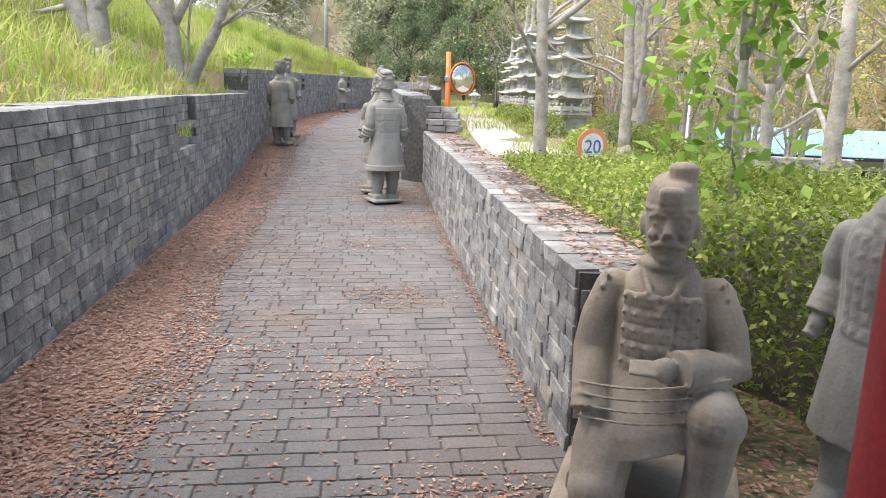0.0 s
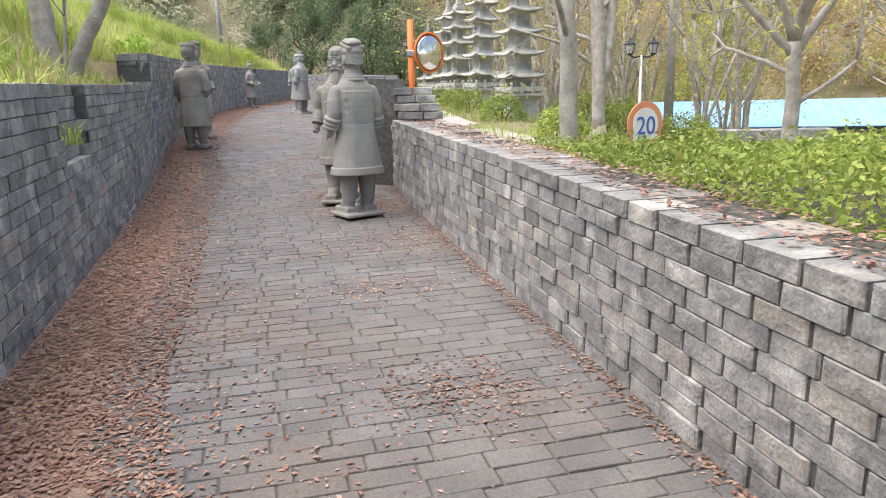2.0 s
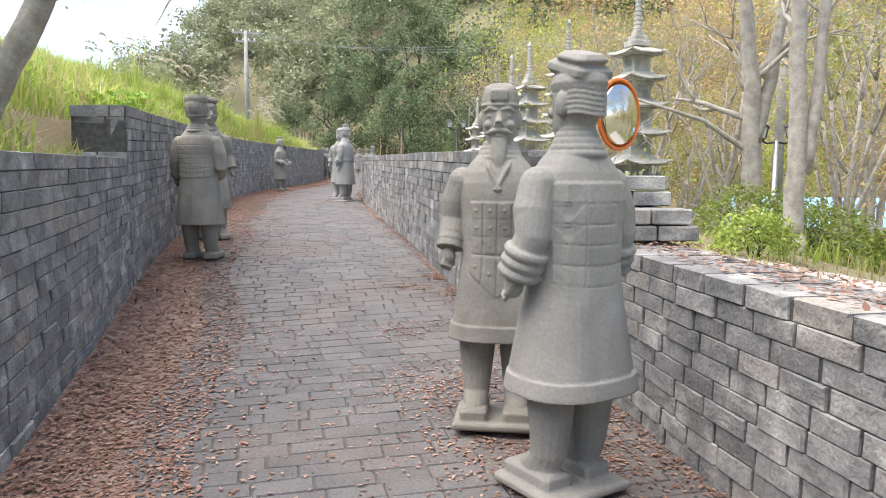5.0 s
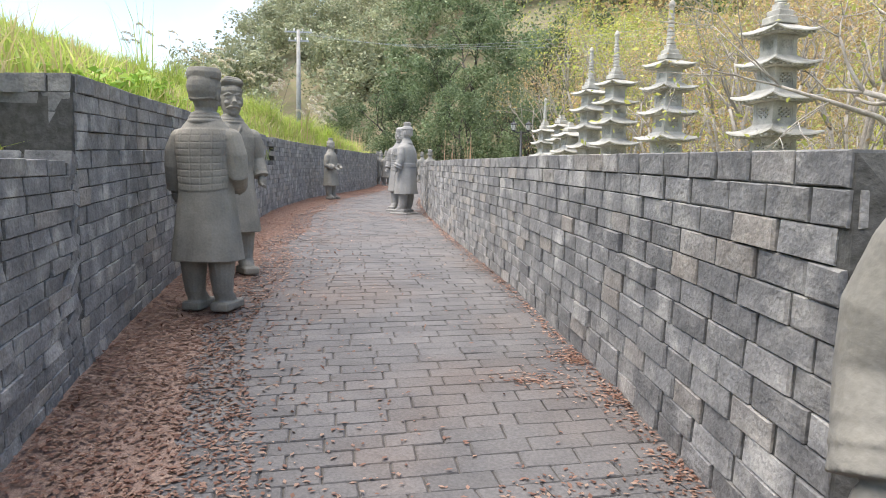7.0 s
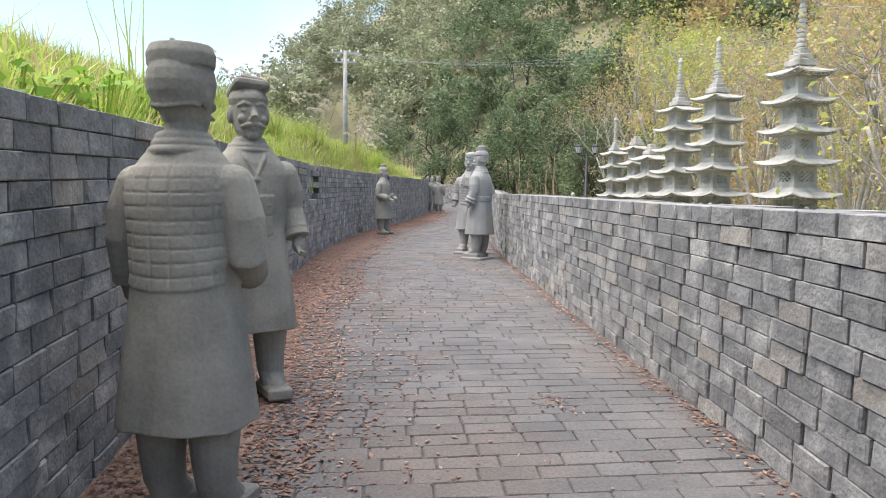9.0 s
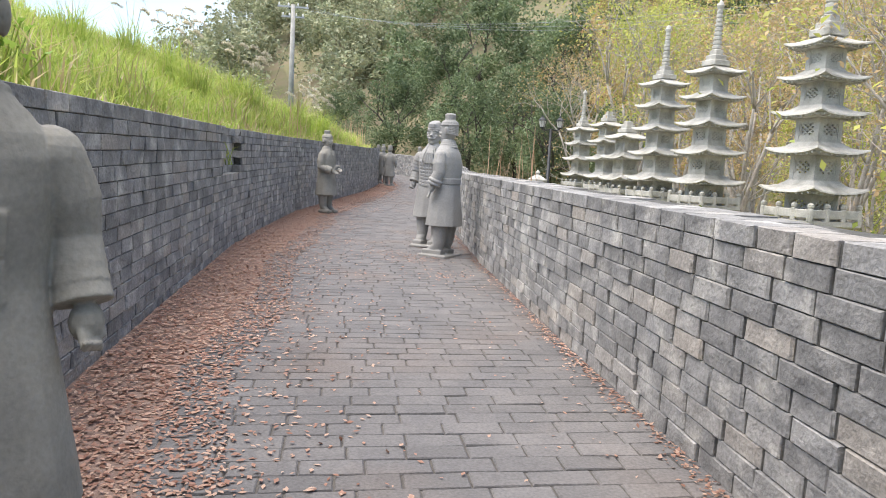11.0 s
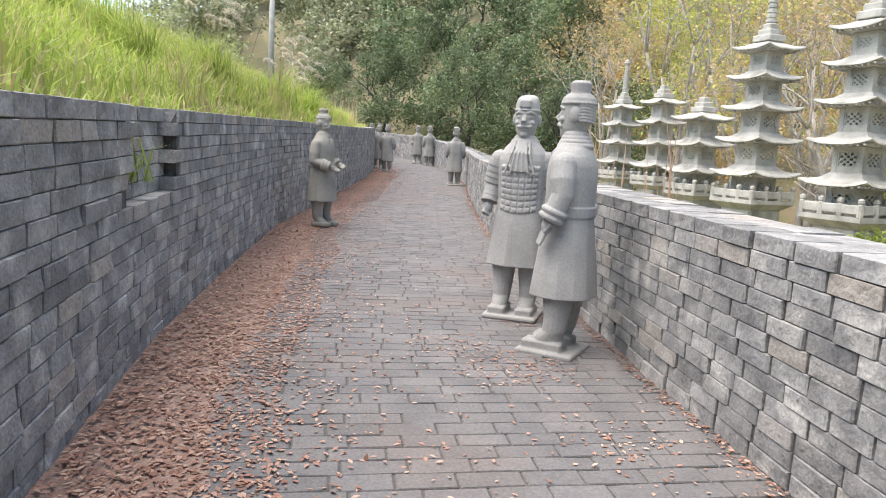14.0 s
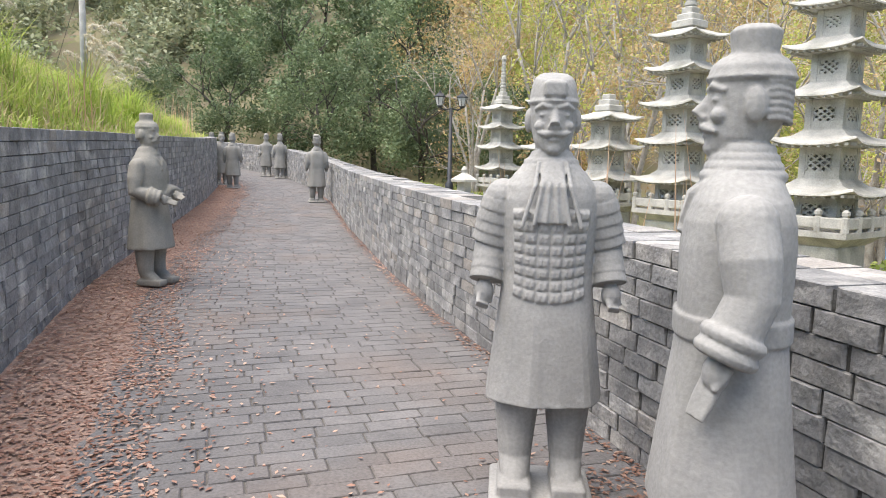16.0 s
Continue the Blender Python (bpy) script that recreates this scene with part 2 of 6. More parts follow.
L_AUTUMN = leaf_material("autumn_leaf", (0.49, 0.36, 0.17), (0.58, 0.41, 0.23), (0.46, 0.45, 0.17), trans=0.4)
L_YELLOWGREEN = leaf_material("yellow_green_leaf", (0.30, 0.36, 0.09), (0.43, 0.46, 0.12), (0.55, 0.53, 0.15), trans=0.45)
L_BROAD = leaf_material("broad_green_leaf", (0.14, 0.27, 0.04), (0.22, 0.36, 0.06), (0.30, 0.43, 0.09), trans=0.45)


# ---- mesh helpers ----
class Mesh:
    """Collects vertices and faces, in plain lists."""
    def __init__(self):
        self.v, self.f = [], []

    def add(self, verts, faces, m=None):
        o = len(self.v)
        self.v += [tuple(m @ Vector(p)) for p in verts] if m else [tuple(p) for p in verts]
        self.f += [tuple(o + i for i in f) for f in faces]
        return self

    def box(self, cx, cy, cz, sx, sy, sz, m=None, bevel=0.0):
        hx, hy, hz = sx / 2, sy / 2, sz / 2
        if bevel <= 0:
            vs = [(cx + a * hx, cy + b * hy, cz + c * hz) for c in (-1, 1) for a, b in ((-1, -1), (1, -1), (1, 1), (-1, 1))]
            return self.add(vs, [(3, 2, 1, 0), (4, 5, 6, 7)] + [(i, (i + 1) % 4, 4 + (i + 1) % 4, 4 + i) for i in range(4)], m)
        vs, k = [], bevel
        for z, inset in ((-hz, k), (-hz + k, 0), (hz - k, 0), (hz, k)):
            x, y = hx - inset, hy - inset
            c = min(k, 0.4 * hx, 0.4 * hy)
            ring = [(-x + c, -y), (x - c, -y), (x, -y + c), (x, y - c), (x - c, y), (-x + c, y), (-x, y - c), (-x, -y + c)]
            vs += [(cx + a, cy + b, cz + z) for a, b in ring]
        fs = [tuple(range(7, -1, -1)), tuple(range(24, 32))]
        fs += [(r * 8 + i, r * 8 + (i + 1) % 8, r * 8 + 8 + (i + 1) % 8, r * 8 + 8 + i) for r in range(3) for i in range(8)]
        return self.add(vs, fs, m)

    def loft(self, rings, cap=True, m=None):
        """Rings of equal length, joined in turn."""
        n = len(rings[0])
        vs = [p for r in rings for p in r]
        fs = [(k * n + i, k * n + (i + 1) % n, (k + 1) * n + (i + 1) % n, (k + 1) * n + i) for k in range(len(rings) - 1) for i in range(n)]
        if cap:
            fs += [tuple(range(n - 1, -1, -1)), tuple(range((len(rings) - 1) * n, len(rings) * n))]
        return self.add(vs, fs, m)

    def lathe(self, profile, n=16, cx=0, cy=0, m=None, turn=0.0):
        """profile: rows of z, radius."""
        return self.loft([[(cx + r * math.cos(turn + 2 * math.pi * i / n), cy + r * math.sin(turn + 2 * math.pi * i / n), z) for i in range(n)] for z, r in profile], m=m)

    def tube(self, path, radii, n=8, m=None, flat=1.0):
        """A round bar along a path."""
        rings, pts = [], [Vector(p) for p in path]
        up = None
        for i, p in enumerate(pts):
            d = (pts[min(i + 1, len(pts) - 1)] - pts[max(i - 1, 0)]).normalized()
            if up is None:
                up = d.orthogonal().normalized()
            up = (up - d * up.dot(d)).normalized()
            side = d.cross(up)
            r = radii[i] if hasattr(radii, "__len__") else radii
            rings.append([p + up * (r * math.cos(2 * math.pi * k / n)) + side * (r * flat * math.sin(2 * math.pi * k / n)) for k in range(n)])
        return self.loft(rings, m=m)

    def ball(self, c, r, n=12, k=8, m=None):
        """An ellipsoid."""
        rx, ry, rz = r if hasattr(r, "__len__") else (r, r, r)
        rings = []
        for j in range(k + 1):
            a = -math.pi / 2 + math.pi * (0.04 + 0.92 * j / k)
            rings.append([(c[0] + rx * math.cos(a) * math.cos(2 * math.pi * i / n), c[1] + ry * math.cos(a) * math.sin(2 * math.pi * i / n), c[2] + rz * math.sin(a)) for i in range(n)])
        return self.loft(rings, m=m)

    def ring(self, c, R, r, n=20, k=6, m=None, sy=1.0):
        """A torus lying flat."""
        vs, fs = [], []
        for i in range(n):
            a = 2 * math.pi * i / n
            for j in range(k):
                b = 2 * math.pi * j / k
                q = R + r * math.cos(b)
                vs.append((c[0] + q * math.cos(a), c[1] + sy * q * math.sin(a), c[2] + r * math.sin(b)))
        for i in range(n):
            for j in range(k):
                fs.append((i * k + j, ((i + 1) % n) * k + j, ((i + 1) % n) * k + (j + 1) % k, i * k + (j + 1) % k))
        return self.add(vs, fs, m)

    def data(self, name, mat, smooth=False):
        me = bpy.data.meshes.new(name)
        me.from_pydata(self.v, [], self.f)
        me.materials.append(mat)
        if smooth:
            me.shade_smooth()
        return me


def part(name, mesh, mat, parent=None, label="", smooth=False):
    """Links a collected mesh as one object under its thing."""
    ob = new(name, mesh.data(name, mat, smooth) if isinstance(mesh, Mesh) else mesh)
    if parent:
        ob.parent = parent
    return tagged(ob, label) if label else ob


def thing(name, m, label, category, group="", kind=""):
    ob = new(name)
    ob.empty_display_size = 0.1
    ob.matrix_world = m
    return tagged(ob, label, category, group, kind)


def quads(name, verts, mat, per=4):
    """A mesh of loose quads from an array (n, 4, 3)."""
    v = np.asarray(verts, dtype=np.float32).reshape(-1, 3)
    n = len(v) // 4
    me = bpy.data.meshes.new(name)
    me.vertices.add(len(v))
    me.vertices.foreach_set("co", v.ravel())
    me.loops.add(len(v))
    me.loops.foreach_set("vertex_index", np.arange(len(v), dtype=np.int32))
    me.polygons.add(n)
    me.polygons.foreach_set("loop_start", np.arange(n, dtype=np.int32) * 4)
    me.materials.append(mat)
    me.update(calc_edges=True)
    return me


def leaves(P, size, rng, aspect=0.5, lift=1.0, vary=0.4, droop=0.0):
    """Folded leaf quads about the points P; lift 0 lays them flat."""
    P = np.asarray(P)
    n = len(P)
    d = rng.normal(size=(n, 3))
    d[:, 2] = d[:, 2] * lift - droop
    d /= np.linalg.norm(d, axis=1)[:, None] + 1e-9
    s = np.cross(d, np.column_stack([rng.normal(size=n) * lift, rng.normal(size=n) * lift, np.ones(n)]))
    s /= np.linalg.norm(s, axis=1)[:, None] + 1e-9
    up = np.cross(s, d)
    L = (size * (1 + vary * rng.uniform(-1, 1, n)))[:, None]
    w = L * aspect * 0.5
    fold = w * 0.35 * (0.4 + lift)
    a = P - d * L * 0.5
    c = P + d * L * 0.5
    b = P + s * w + up * fold
    e = P - s * w + up * fold
    return np.stack([a, b, c, e], axis=1)


def blades(P, height, width, rng, lean=0.5, vary=0.4):
    """Grass blades of two quads each, bending over."""
    n = len(P)
    a = rng.uniform(0, 2 * np.pi, n)
    d = np.column_stack([np.cos(a), np.sin(a), np.zeros(n)])
    s = np.column_stack([-np.sin(a), np.cos(a), np.zeros(n)])
    h = (height * (1 + vary * rng.uniform(-1, 1, n)))[:, None]
    le = (lean * rng.uniform(0.2, 1.2, n))[:, None]
    w = (width * rng.uniform(0.6, 1.2, n))[:, None]
    z = np.array([0, 0, 1.0])
    p0, p1, p2 = P, P + d * h * le * 0.35 + z * h * 0.62, P + d * h * le + z * h * (1 - 0.3 * le)
    q1 = np.stack([p0 - s * w, p0 + s * w, p1 + s * w * 0.8, p1 - s * w * 0.8], axis=1)
    q2 = np.stack([p1 - s * w * 0.8, p1 + s * w * 0.8, p2 + s * w * 0.1, p2 - s * w * 0.1], axis=1)
    return np.concatenate([q1, q2])


# ---- plan of the place ----
def floor_z(y):
    return np.interp(y, [-6, 4, 8, 11, 12.5, 14, 16.5, 20, 24, 30, 41, 50, 58, 64], [0.28, 0.40, 0.50, 0.61, 0.75, 0.94, 1.14, 1.28, 1.40, 1.51, 1.62, 1.88, 2.2, 2.4])


def right_x(y):
    """Inner face of the right wall; the taller length stands a little further in."""
    return np.interp(y, [-6, 3.75, 12.45], [4.22, 1.93, -0.115]) if y < 12.45 else np.interp(y, [12.45, 15, 20, 23.6, 28, 30, 34.7, 41, 46, 51, 56, 60], [-0.47, -1.02, -2.08, -2.74, -3.36, -3.55, -3.80, -3.95, -4.45, -5.4, -7.2, -9.6])


def left_x(y):
    return np.interp(y, [-6, 3.77, 8.15, 11.56, 15.3, 18.9, 23.7, 25.9, 29, 41.3, 46, 51, 56, 60], [1.10, -1.23, -2.30, -3.13, -4.07, -4.85, -5.80, -6.12, -6.50, -7.15, -7.45, -8.5, -10.6, -13])


def left_top(y):
    return np.interp(y, [-6, 4.5, 7.6, 13.9], [1.83, 1.97, 2.05, 2.13]) if y < 14.05 else np.interp(y, [14.05, 15.7, 19, 23.5, 30, 41, 51, 60], [2.60, 2.65, 2.74, 2.84, 2.99, 3.2, 3.5, 3.8])


def right_top(y):
    return np.interp(y, [3.7, 5.6, 8, 11, 12.45], [1.33, 1.38, 1.47, 1.55, 1.60]) if y < 12.45 else np.interp(y, [12.45, 15.7, 17.4, 20, 23.7, 30, 41, 50, 60], [2.16, 2.25, 2.28, 2.34, 2.41, 2.50, 2.64, 3.0, 3.5])


def across(y):
    """How far the road leans to the left per metre ahead."""
    return 0.5 * (left_x(y - 1) + right_x(y - 1.0001) - left_x(y + 1) - right_x(y + 1.0001)) / 2 if y > 14 else 0.238


WALL_T = 0.5


def hill(x, y):
    s = (x - 16) * 0.35 + (y - 58) * 0.93
    k = np.clip((x + 72) / 45, 0, 1)
    k = k * k * (3 - 2 * k)
    return 0.60 * np.maximum(s, 0) * k


def bank_z(y, d):
    """The grass bank behind the left wall, d metres out from it."""
    return left_top(y) - 0.12 + np.interp(d, [0, 0.6, 8.5, 12, 40], [0.0, 0.06, 3.0, 3.2, 2.0])


def ground_z(x, y):
    yy = min(max(y, -6), 60)
    lx, rx = left_x(yy), right_x(yy)
    if y > 60:
        lx, rx = lx - (y - 60) * 1.2, rx - (y - 60) * 0.5
    fz = float(floor_z(yy))
    if x < lx - WALL_T * 0.6:
        z = bank_z(yy, lx - WALL_T * 0.6 - x)
    elif x > rx + WALL_T * 0.6:
        d = x - rx - WALL_T * 0.6
        base = np.interp(yy, [-6, 4, 12, 18, 22, 27, 33, 41, 60], [0.25, 0.32, 0.75, 1.1, 1.3, 1.45, 1.5, 1.6, 2.0])
        drop = np.interp(d, [0, 4.6, 8, 16, 40], [0, 0.0, 1.0, 2.6, 2.6]) * np.interp(yy, [10, 20], [0.35, 1])
        z = base - drop * np.interp(x, [20, 40], [1, 0.2])
    else:
        z = fz - 0.09
    return z + float(hill(x, y))


# ---- ground, one sheet to the horizon ----
def build_ground():
    ys = list(np.arange(-300, -40, 40)) + list(np.arange(-40, -6, 4)) + list(np.arange(-6, 64, 0.5)) + list(np.arange(64, 130, 4)) + list(np.arange(130, 400, 30))
    dl = [400, 200, 100, 60, 40, 25, 16, 12, 10, 8.5, 7, 5.5, 4, 2.8, 1.8, 1.0, 0.5, 0.02]
    dr = [0.02, 0.5, 1, 1.6, 2.4, 3.2, 4, 4.8, 6, 8, 10, 13, 17, 22, 30, 45, 70, 120, 200, 400]
    rng = np.random.default_rng(3)
    rows = []
    for y in ys:
        yy = min(max(y, -6), 60)
        lx, rx = float(left_x(yy)), float(right_x(yy))
        if y > 60:
            lx, rx = lx - (y - 60) * 1.2, rx - (y - 60) * 0.5
        lx, rx = lx - WALL_T * 0.6, rx + WALL_T * 0.6
        xs = [lx - d for d in dl] + [lx + 0.02, rx - 0.02] + [rx + d for d in dr]
        row = []
        for i, x in enumerate(xs):
            out = min(abs(x - lx), abs(x - rx))
            soft = 0.12 * noise.noise((x * 0.4, y * 0.4, 0)) * min(out, 1.0) if (x < lx - 0.1 or x > rx + 0.1) else 0
            row.append((x, y, float(ground_z(x, y)) + soft))
        rows.append(row)
    n = len(rows[0])
    m = Mesh()
    m.v = [p for r in rows for p in r]
    m.f = [(k * n + i, k * n + i + 1, (k + 1) * n + i + 1, (k + 1) * n + i) for k in range(len(rows) - 1) for i in range(n - 1)]
    return tagged(part("ground", m, M_GROUND, smooth=True), "grassy earth ground rising to a bank and wooded hills", "ground", kind="structure")


build_ground()


# ---- walls of grey brick ----
def brick_template(length, depth, height, seed):
    """A brick with a chamfered, slightly uneven front at y = 0, running back to y = depth."""
    r = random.Random(seed)
    c = 0.008
    l, h = length / 2, height / 2
    ring = [(-l, -h), (l, -h), (l, h), (-l, h)]
    back = [(x, depth, z) for x, z in ring]
    mid = [(x, c, z) for x, z in ring]
    frt = [(x - math.copysign(c * r.uniform(0.4, 2.4), x), r.uniform(-0.006, 0.006), z - math.copysign(c * r.uniform(0.15, 0.8), z)) for x, z in ring]
    v = back + mid + frt
    f = [(8, 9, 10, 11), (3, 2, 1, 0)]
    for i in range(4):
        j = (i + 1) % 4
        f += [(i, j, 4 + j, 4 + i), (4 + i, 4 + j, 8 + j, 8 + i)]
    return v, f


BRICK_L, BRICK_D = 0.28, 0.14
BRICKS = [brick_template(BRICK_L - 0.017, BRICK_D, 0.1 - 0.005, s) for s in range(8)]
CAPS = [brick_template(BRICK_L - 0.019, 0.235, 0.1 - 0.005, 20 + s) for s in range(6)]


def brick_data(templates, prefix):
    out = []
    for v, f in templates:
        m = Mesh()
        m.v, m.f = list(v), list(f)
        out.append(m.data(prefix, M_BRICK))
    return out


BRICK_DATA = brick_data(BRICKS, "brick")
CAP_DATA = brick_data(CAPS, "brick")


def brick_wall(name, label, side, y0, y1, rows, top, face, notches=(), near=(0, 0), near_rows=99, ends=(), bottom=floor_z):
    """side: +1 the right wall (faces left), -1 the left one. near: the stretch whose bricks are pieces of their own."""
    rnd = random.Random(name)
    wall = tagged(new(name), label, "wall", kind="structure")
    core = Mesh()
    setback = 0.1
    lift_row = int(rows * 0.66)

    def back(y, r):
        return setback if r >= lift_row and any(a <= y <= b for a, b in notches) else 0.0

    # mortar core, in two heights
    ys = sorted(set(list(np.arange(y0, y1, 0.5)) + [y1] + [q for a, b in notches for q in (a - 0.01, a, b, b + 0.01) if y0 < q < y1]))
    for lo, hi, r in ((0, lift_row, 0), (lift_row, rows, rows)):
        rings = []
        for y in ys:
            x = float(face(y)) + side * (0.016 + back(y, r))
            xo = float(face(y)) + side * WALL_T
            za, zb = float(bottom(y)), float(top(y))
            z0 = za - 0.3 if lo == 0 else za + (zb - za) * lo / rows
            z1 = za + (zb - za) * hi / rows - 0.014
            ring = [(x, y, z0), (xo, y, z0), (xo, y, z1), (x, y, z1)]
            rings.append(ring if side < 0 else ring[::-1])
        core.loft(rings)
    part("core", core, M_MORTAR, wall)
    joined_v, joined_f = [], []
    count = 0

    def place(m, cap):
        nonlocal count
        k = rnd.randrange(6)
        y = m.translation.y
        if near[0] <= y <= near[1] and count < 300:
            ob = new("brick", (CAP_DATA if cap else BRICK_DATA)[k])
            ob.parent = wall
            ob.matrix_world = m
            count += 1
        else:
            v, f = (CAPS if cap else BRICKS)[k]
            o = len(joined_v)
            joined_v.extend(tuple(m @ Vector(p)) for p in v)
            joined_f.extend(tuple(o + i for i in q) for q in f)

    for r in range(rows):
        y = y0 + (0 if r % 2 else -BRICK_L * 0.5) + rnd.uniform(-0.05, 0.05)
        while y < y1:
            l = BRICK_L * rnd.uniform(0.80, 1.14)
            a, b = max(y, y0), min(y + l, y1)
            y += l
            if b - a < 0.06:
                continue
            c = (a + b) / 2
            x0, x1 = float(face(a + 0.001)), float(face(b - 0.001))
            za, zb = float(bottom(c)), float(top(c))
            h = (zb - za) / rows
            slope = (float(bottom(b)) - float(bottom(a))) / (b - a) * (1 - r / rows) + (float(top(b)) - float(top(a))) / (b - a) * (r / rows)
            z = za + h * (r + 0.5)
            back_ = back(c, r) + rnd.uniform(-0.005, 0.005) + (rnd.uniform(-0.012, 0.006) if rnd.random() < 0.1 else 0)
            d = Vector((x1 - x0, b - a, slope * (b - a))).normalized() * (1 if side < 0 else -1)
            inward = Vector((0, 0, 1)).cross(d).normalized()
            zz = d.cross(inward)
            ln = math.hypot(x1 - x0, b - a)
            pos = Vector(((x0 + x1) / 2, c, z)) + inward * back_
            jit = rnd.uniform(-0.006, 0.006)
            m = Matrix(((d.x * ln / BRICK_L, inward.x, zz.x * h / 0.1, pos.x), (d.y * ln / BRICK_L, inward.y + jit * 0, zz.y * h / 0.1, pos.y),
                        (d.z * ln / BRICK_L, inward.z, zz.z * h / 0.1, pos.z), (0, 0, 0, 1)))
            place(m, r == rows - 1)
            if r == rows - 1:
                m2 = m.copy()
                m2.translation = pos + inward * (0.245 + rnd.uniform(-0.006, 0.012)) + Vector((0, 0, rnd.uniform(-0.014, 0.004)))
                place(m2, True)
    # bricks across an end of the wall
    for y_end, r_from, to_y in ends:
        for r in range(r_from, rows):
            x = float(face(y_end + 0.001)) + (0.02 if side > 0 else -WALL_T + 0.02) + (0.08 if r % 2 else 0)
            xe = float(face(y_end + 0.001)) + (WALL_T if side > 0 else -0.02)
            za, zb = float(bottom(y_end + 0.001)), float(top(y_end + 0.001))
            h = (zb - za) / rows
            while x < xe - 0.05:
                l = min(rnd.uniform(0.2, 0.3), xe - x)
                m = Matrix.Translation((x + l / 2, y_end - 0.012 + rnd.uniform(-0.008, 0.004), za + h * (r + 0.5))) @ Matrix.Diagonal((l / BRICK_L, 0.5, h / 0.1, 1))
                place(m, False)
                x += l
    if joined_v:
        me = bpy.data.meshes.new("bricks")
        me.from_pydata(joined_v, [], joined_f)
        me.materials.append(M_BRICK_J)
        tagged(part("bricks", me, None, wall), kind="stuff")
    return wall


brick_wall("wall_left_low", "low wall of weathered dark grey bricks holding a grass bank", -1, -5, 14.05, 15, left_top, left_x, ((3.0, 3.75), (8.35, 9.3)), (5.2, 8.3))
brick_wall("wall_left_tall", "tall wall of dark grey bricks holding a grass bank", -1, 14.05, 60, 16, left_top, left_x, ((15.0, 15.0), (23.15, 24.25), (33.0, 33.8)), (14.05, 17.5), ends=((14.05, 10, 0),))
brick_wall("wall_right_low", "low grey brick wall with fallen leaves on top", 1, 3.75, 12.45, 10, right_top, right_x, (), (3.75, 8.9), ends=((3.75, 0, 0),))
brick_wall("wall_right_tall", "grey brick wall with pale worn bricks beside the path", 1, 12.45, 60, 12, right_top, right_x, (), (12.45, 19.5), ends=((12.45, 3, 0),))


def pier_block(y0, y1, z, off, name="wall_step"):
    """Stepped courses of brick where the wall rises."""
    w = tagged(new(name), "stepped courses of grey brick at the wall's rise", "wall", kind="structure")
    rnd = random.Random(z)
    zz = float(right_top(12.4)) - 0.004
    while zz < z - 0.03:
        for row in range(2):
            x = float(right_x(y0)) + off + (0.04 if int(zz * 10) % 2 else 0)
            for k in range(2):
                l = 0.25
                y = y0
                while y < y1 - 0.03:
                    ly = min(0.3, y1 - y)
                    b = Mesh()
                    b.box(0, 0, 0, l - 0.012, ly - 0.012, 0.09, bevel=0.007)
                    if row == 0:
                        ob = part("brick", b, M_BRICK, w)
                        ob.location = (x + l * (k + 0.5), y + ly / 2, zz + 0.05)
                    y += ly
        zz += 0.1


pier_block(12.14, 12.44, 1.95, 0.02)
pier_block(11.86, 12.13, 1.78, 0.04)


# ---- paving of the path ----
def path_point(a, y0):
    """a across the path, from 0 at the left wall to 1 at the right; y0 on its middle line."""
    lx = float(left_x(y0)) - 0.05
    rx = float(np.interp(y0, [12, 13], [right_x(12.0), right_x(13.0)])) if 12 < y0 < 13 else float(right_x(y0))
    rx += 0.1
    x = lx + (rx - lx) * a
    y = y0 + across(y0) * (x - (lx + rx) / 2)
    return x, y, float(floor_z(y))


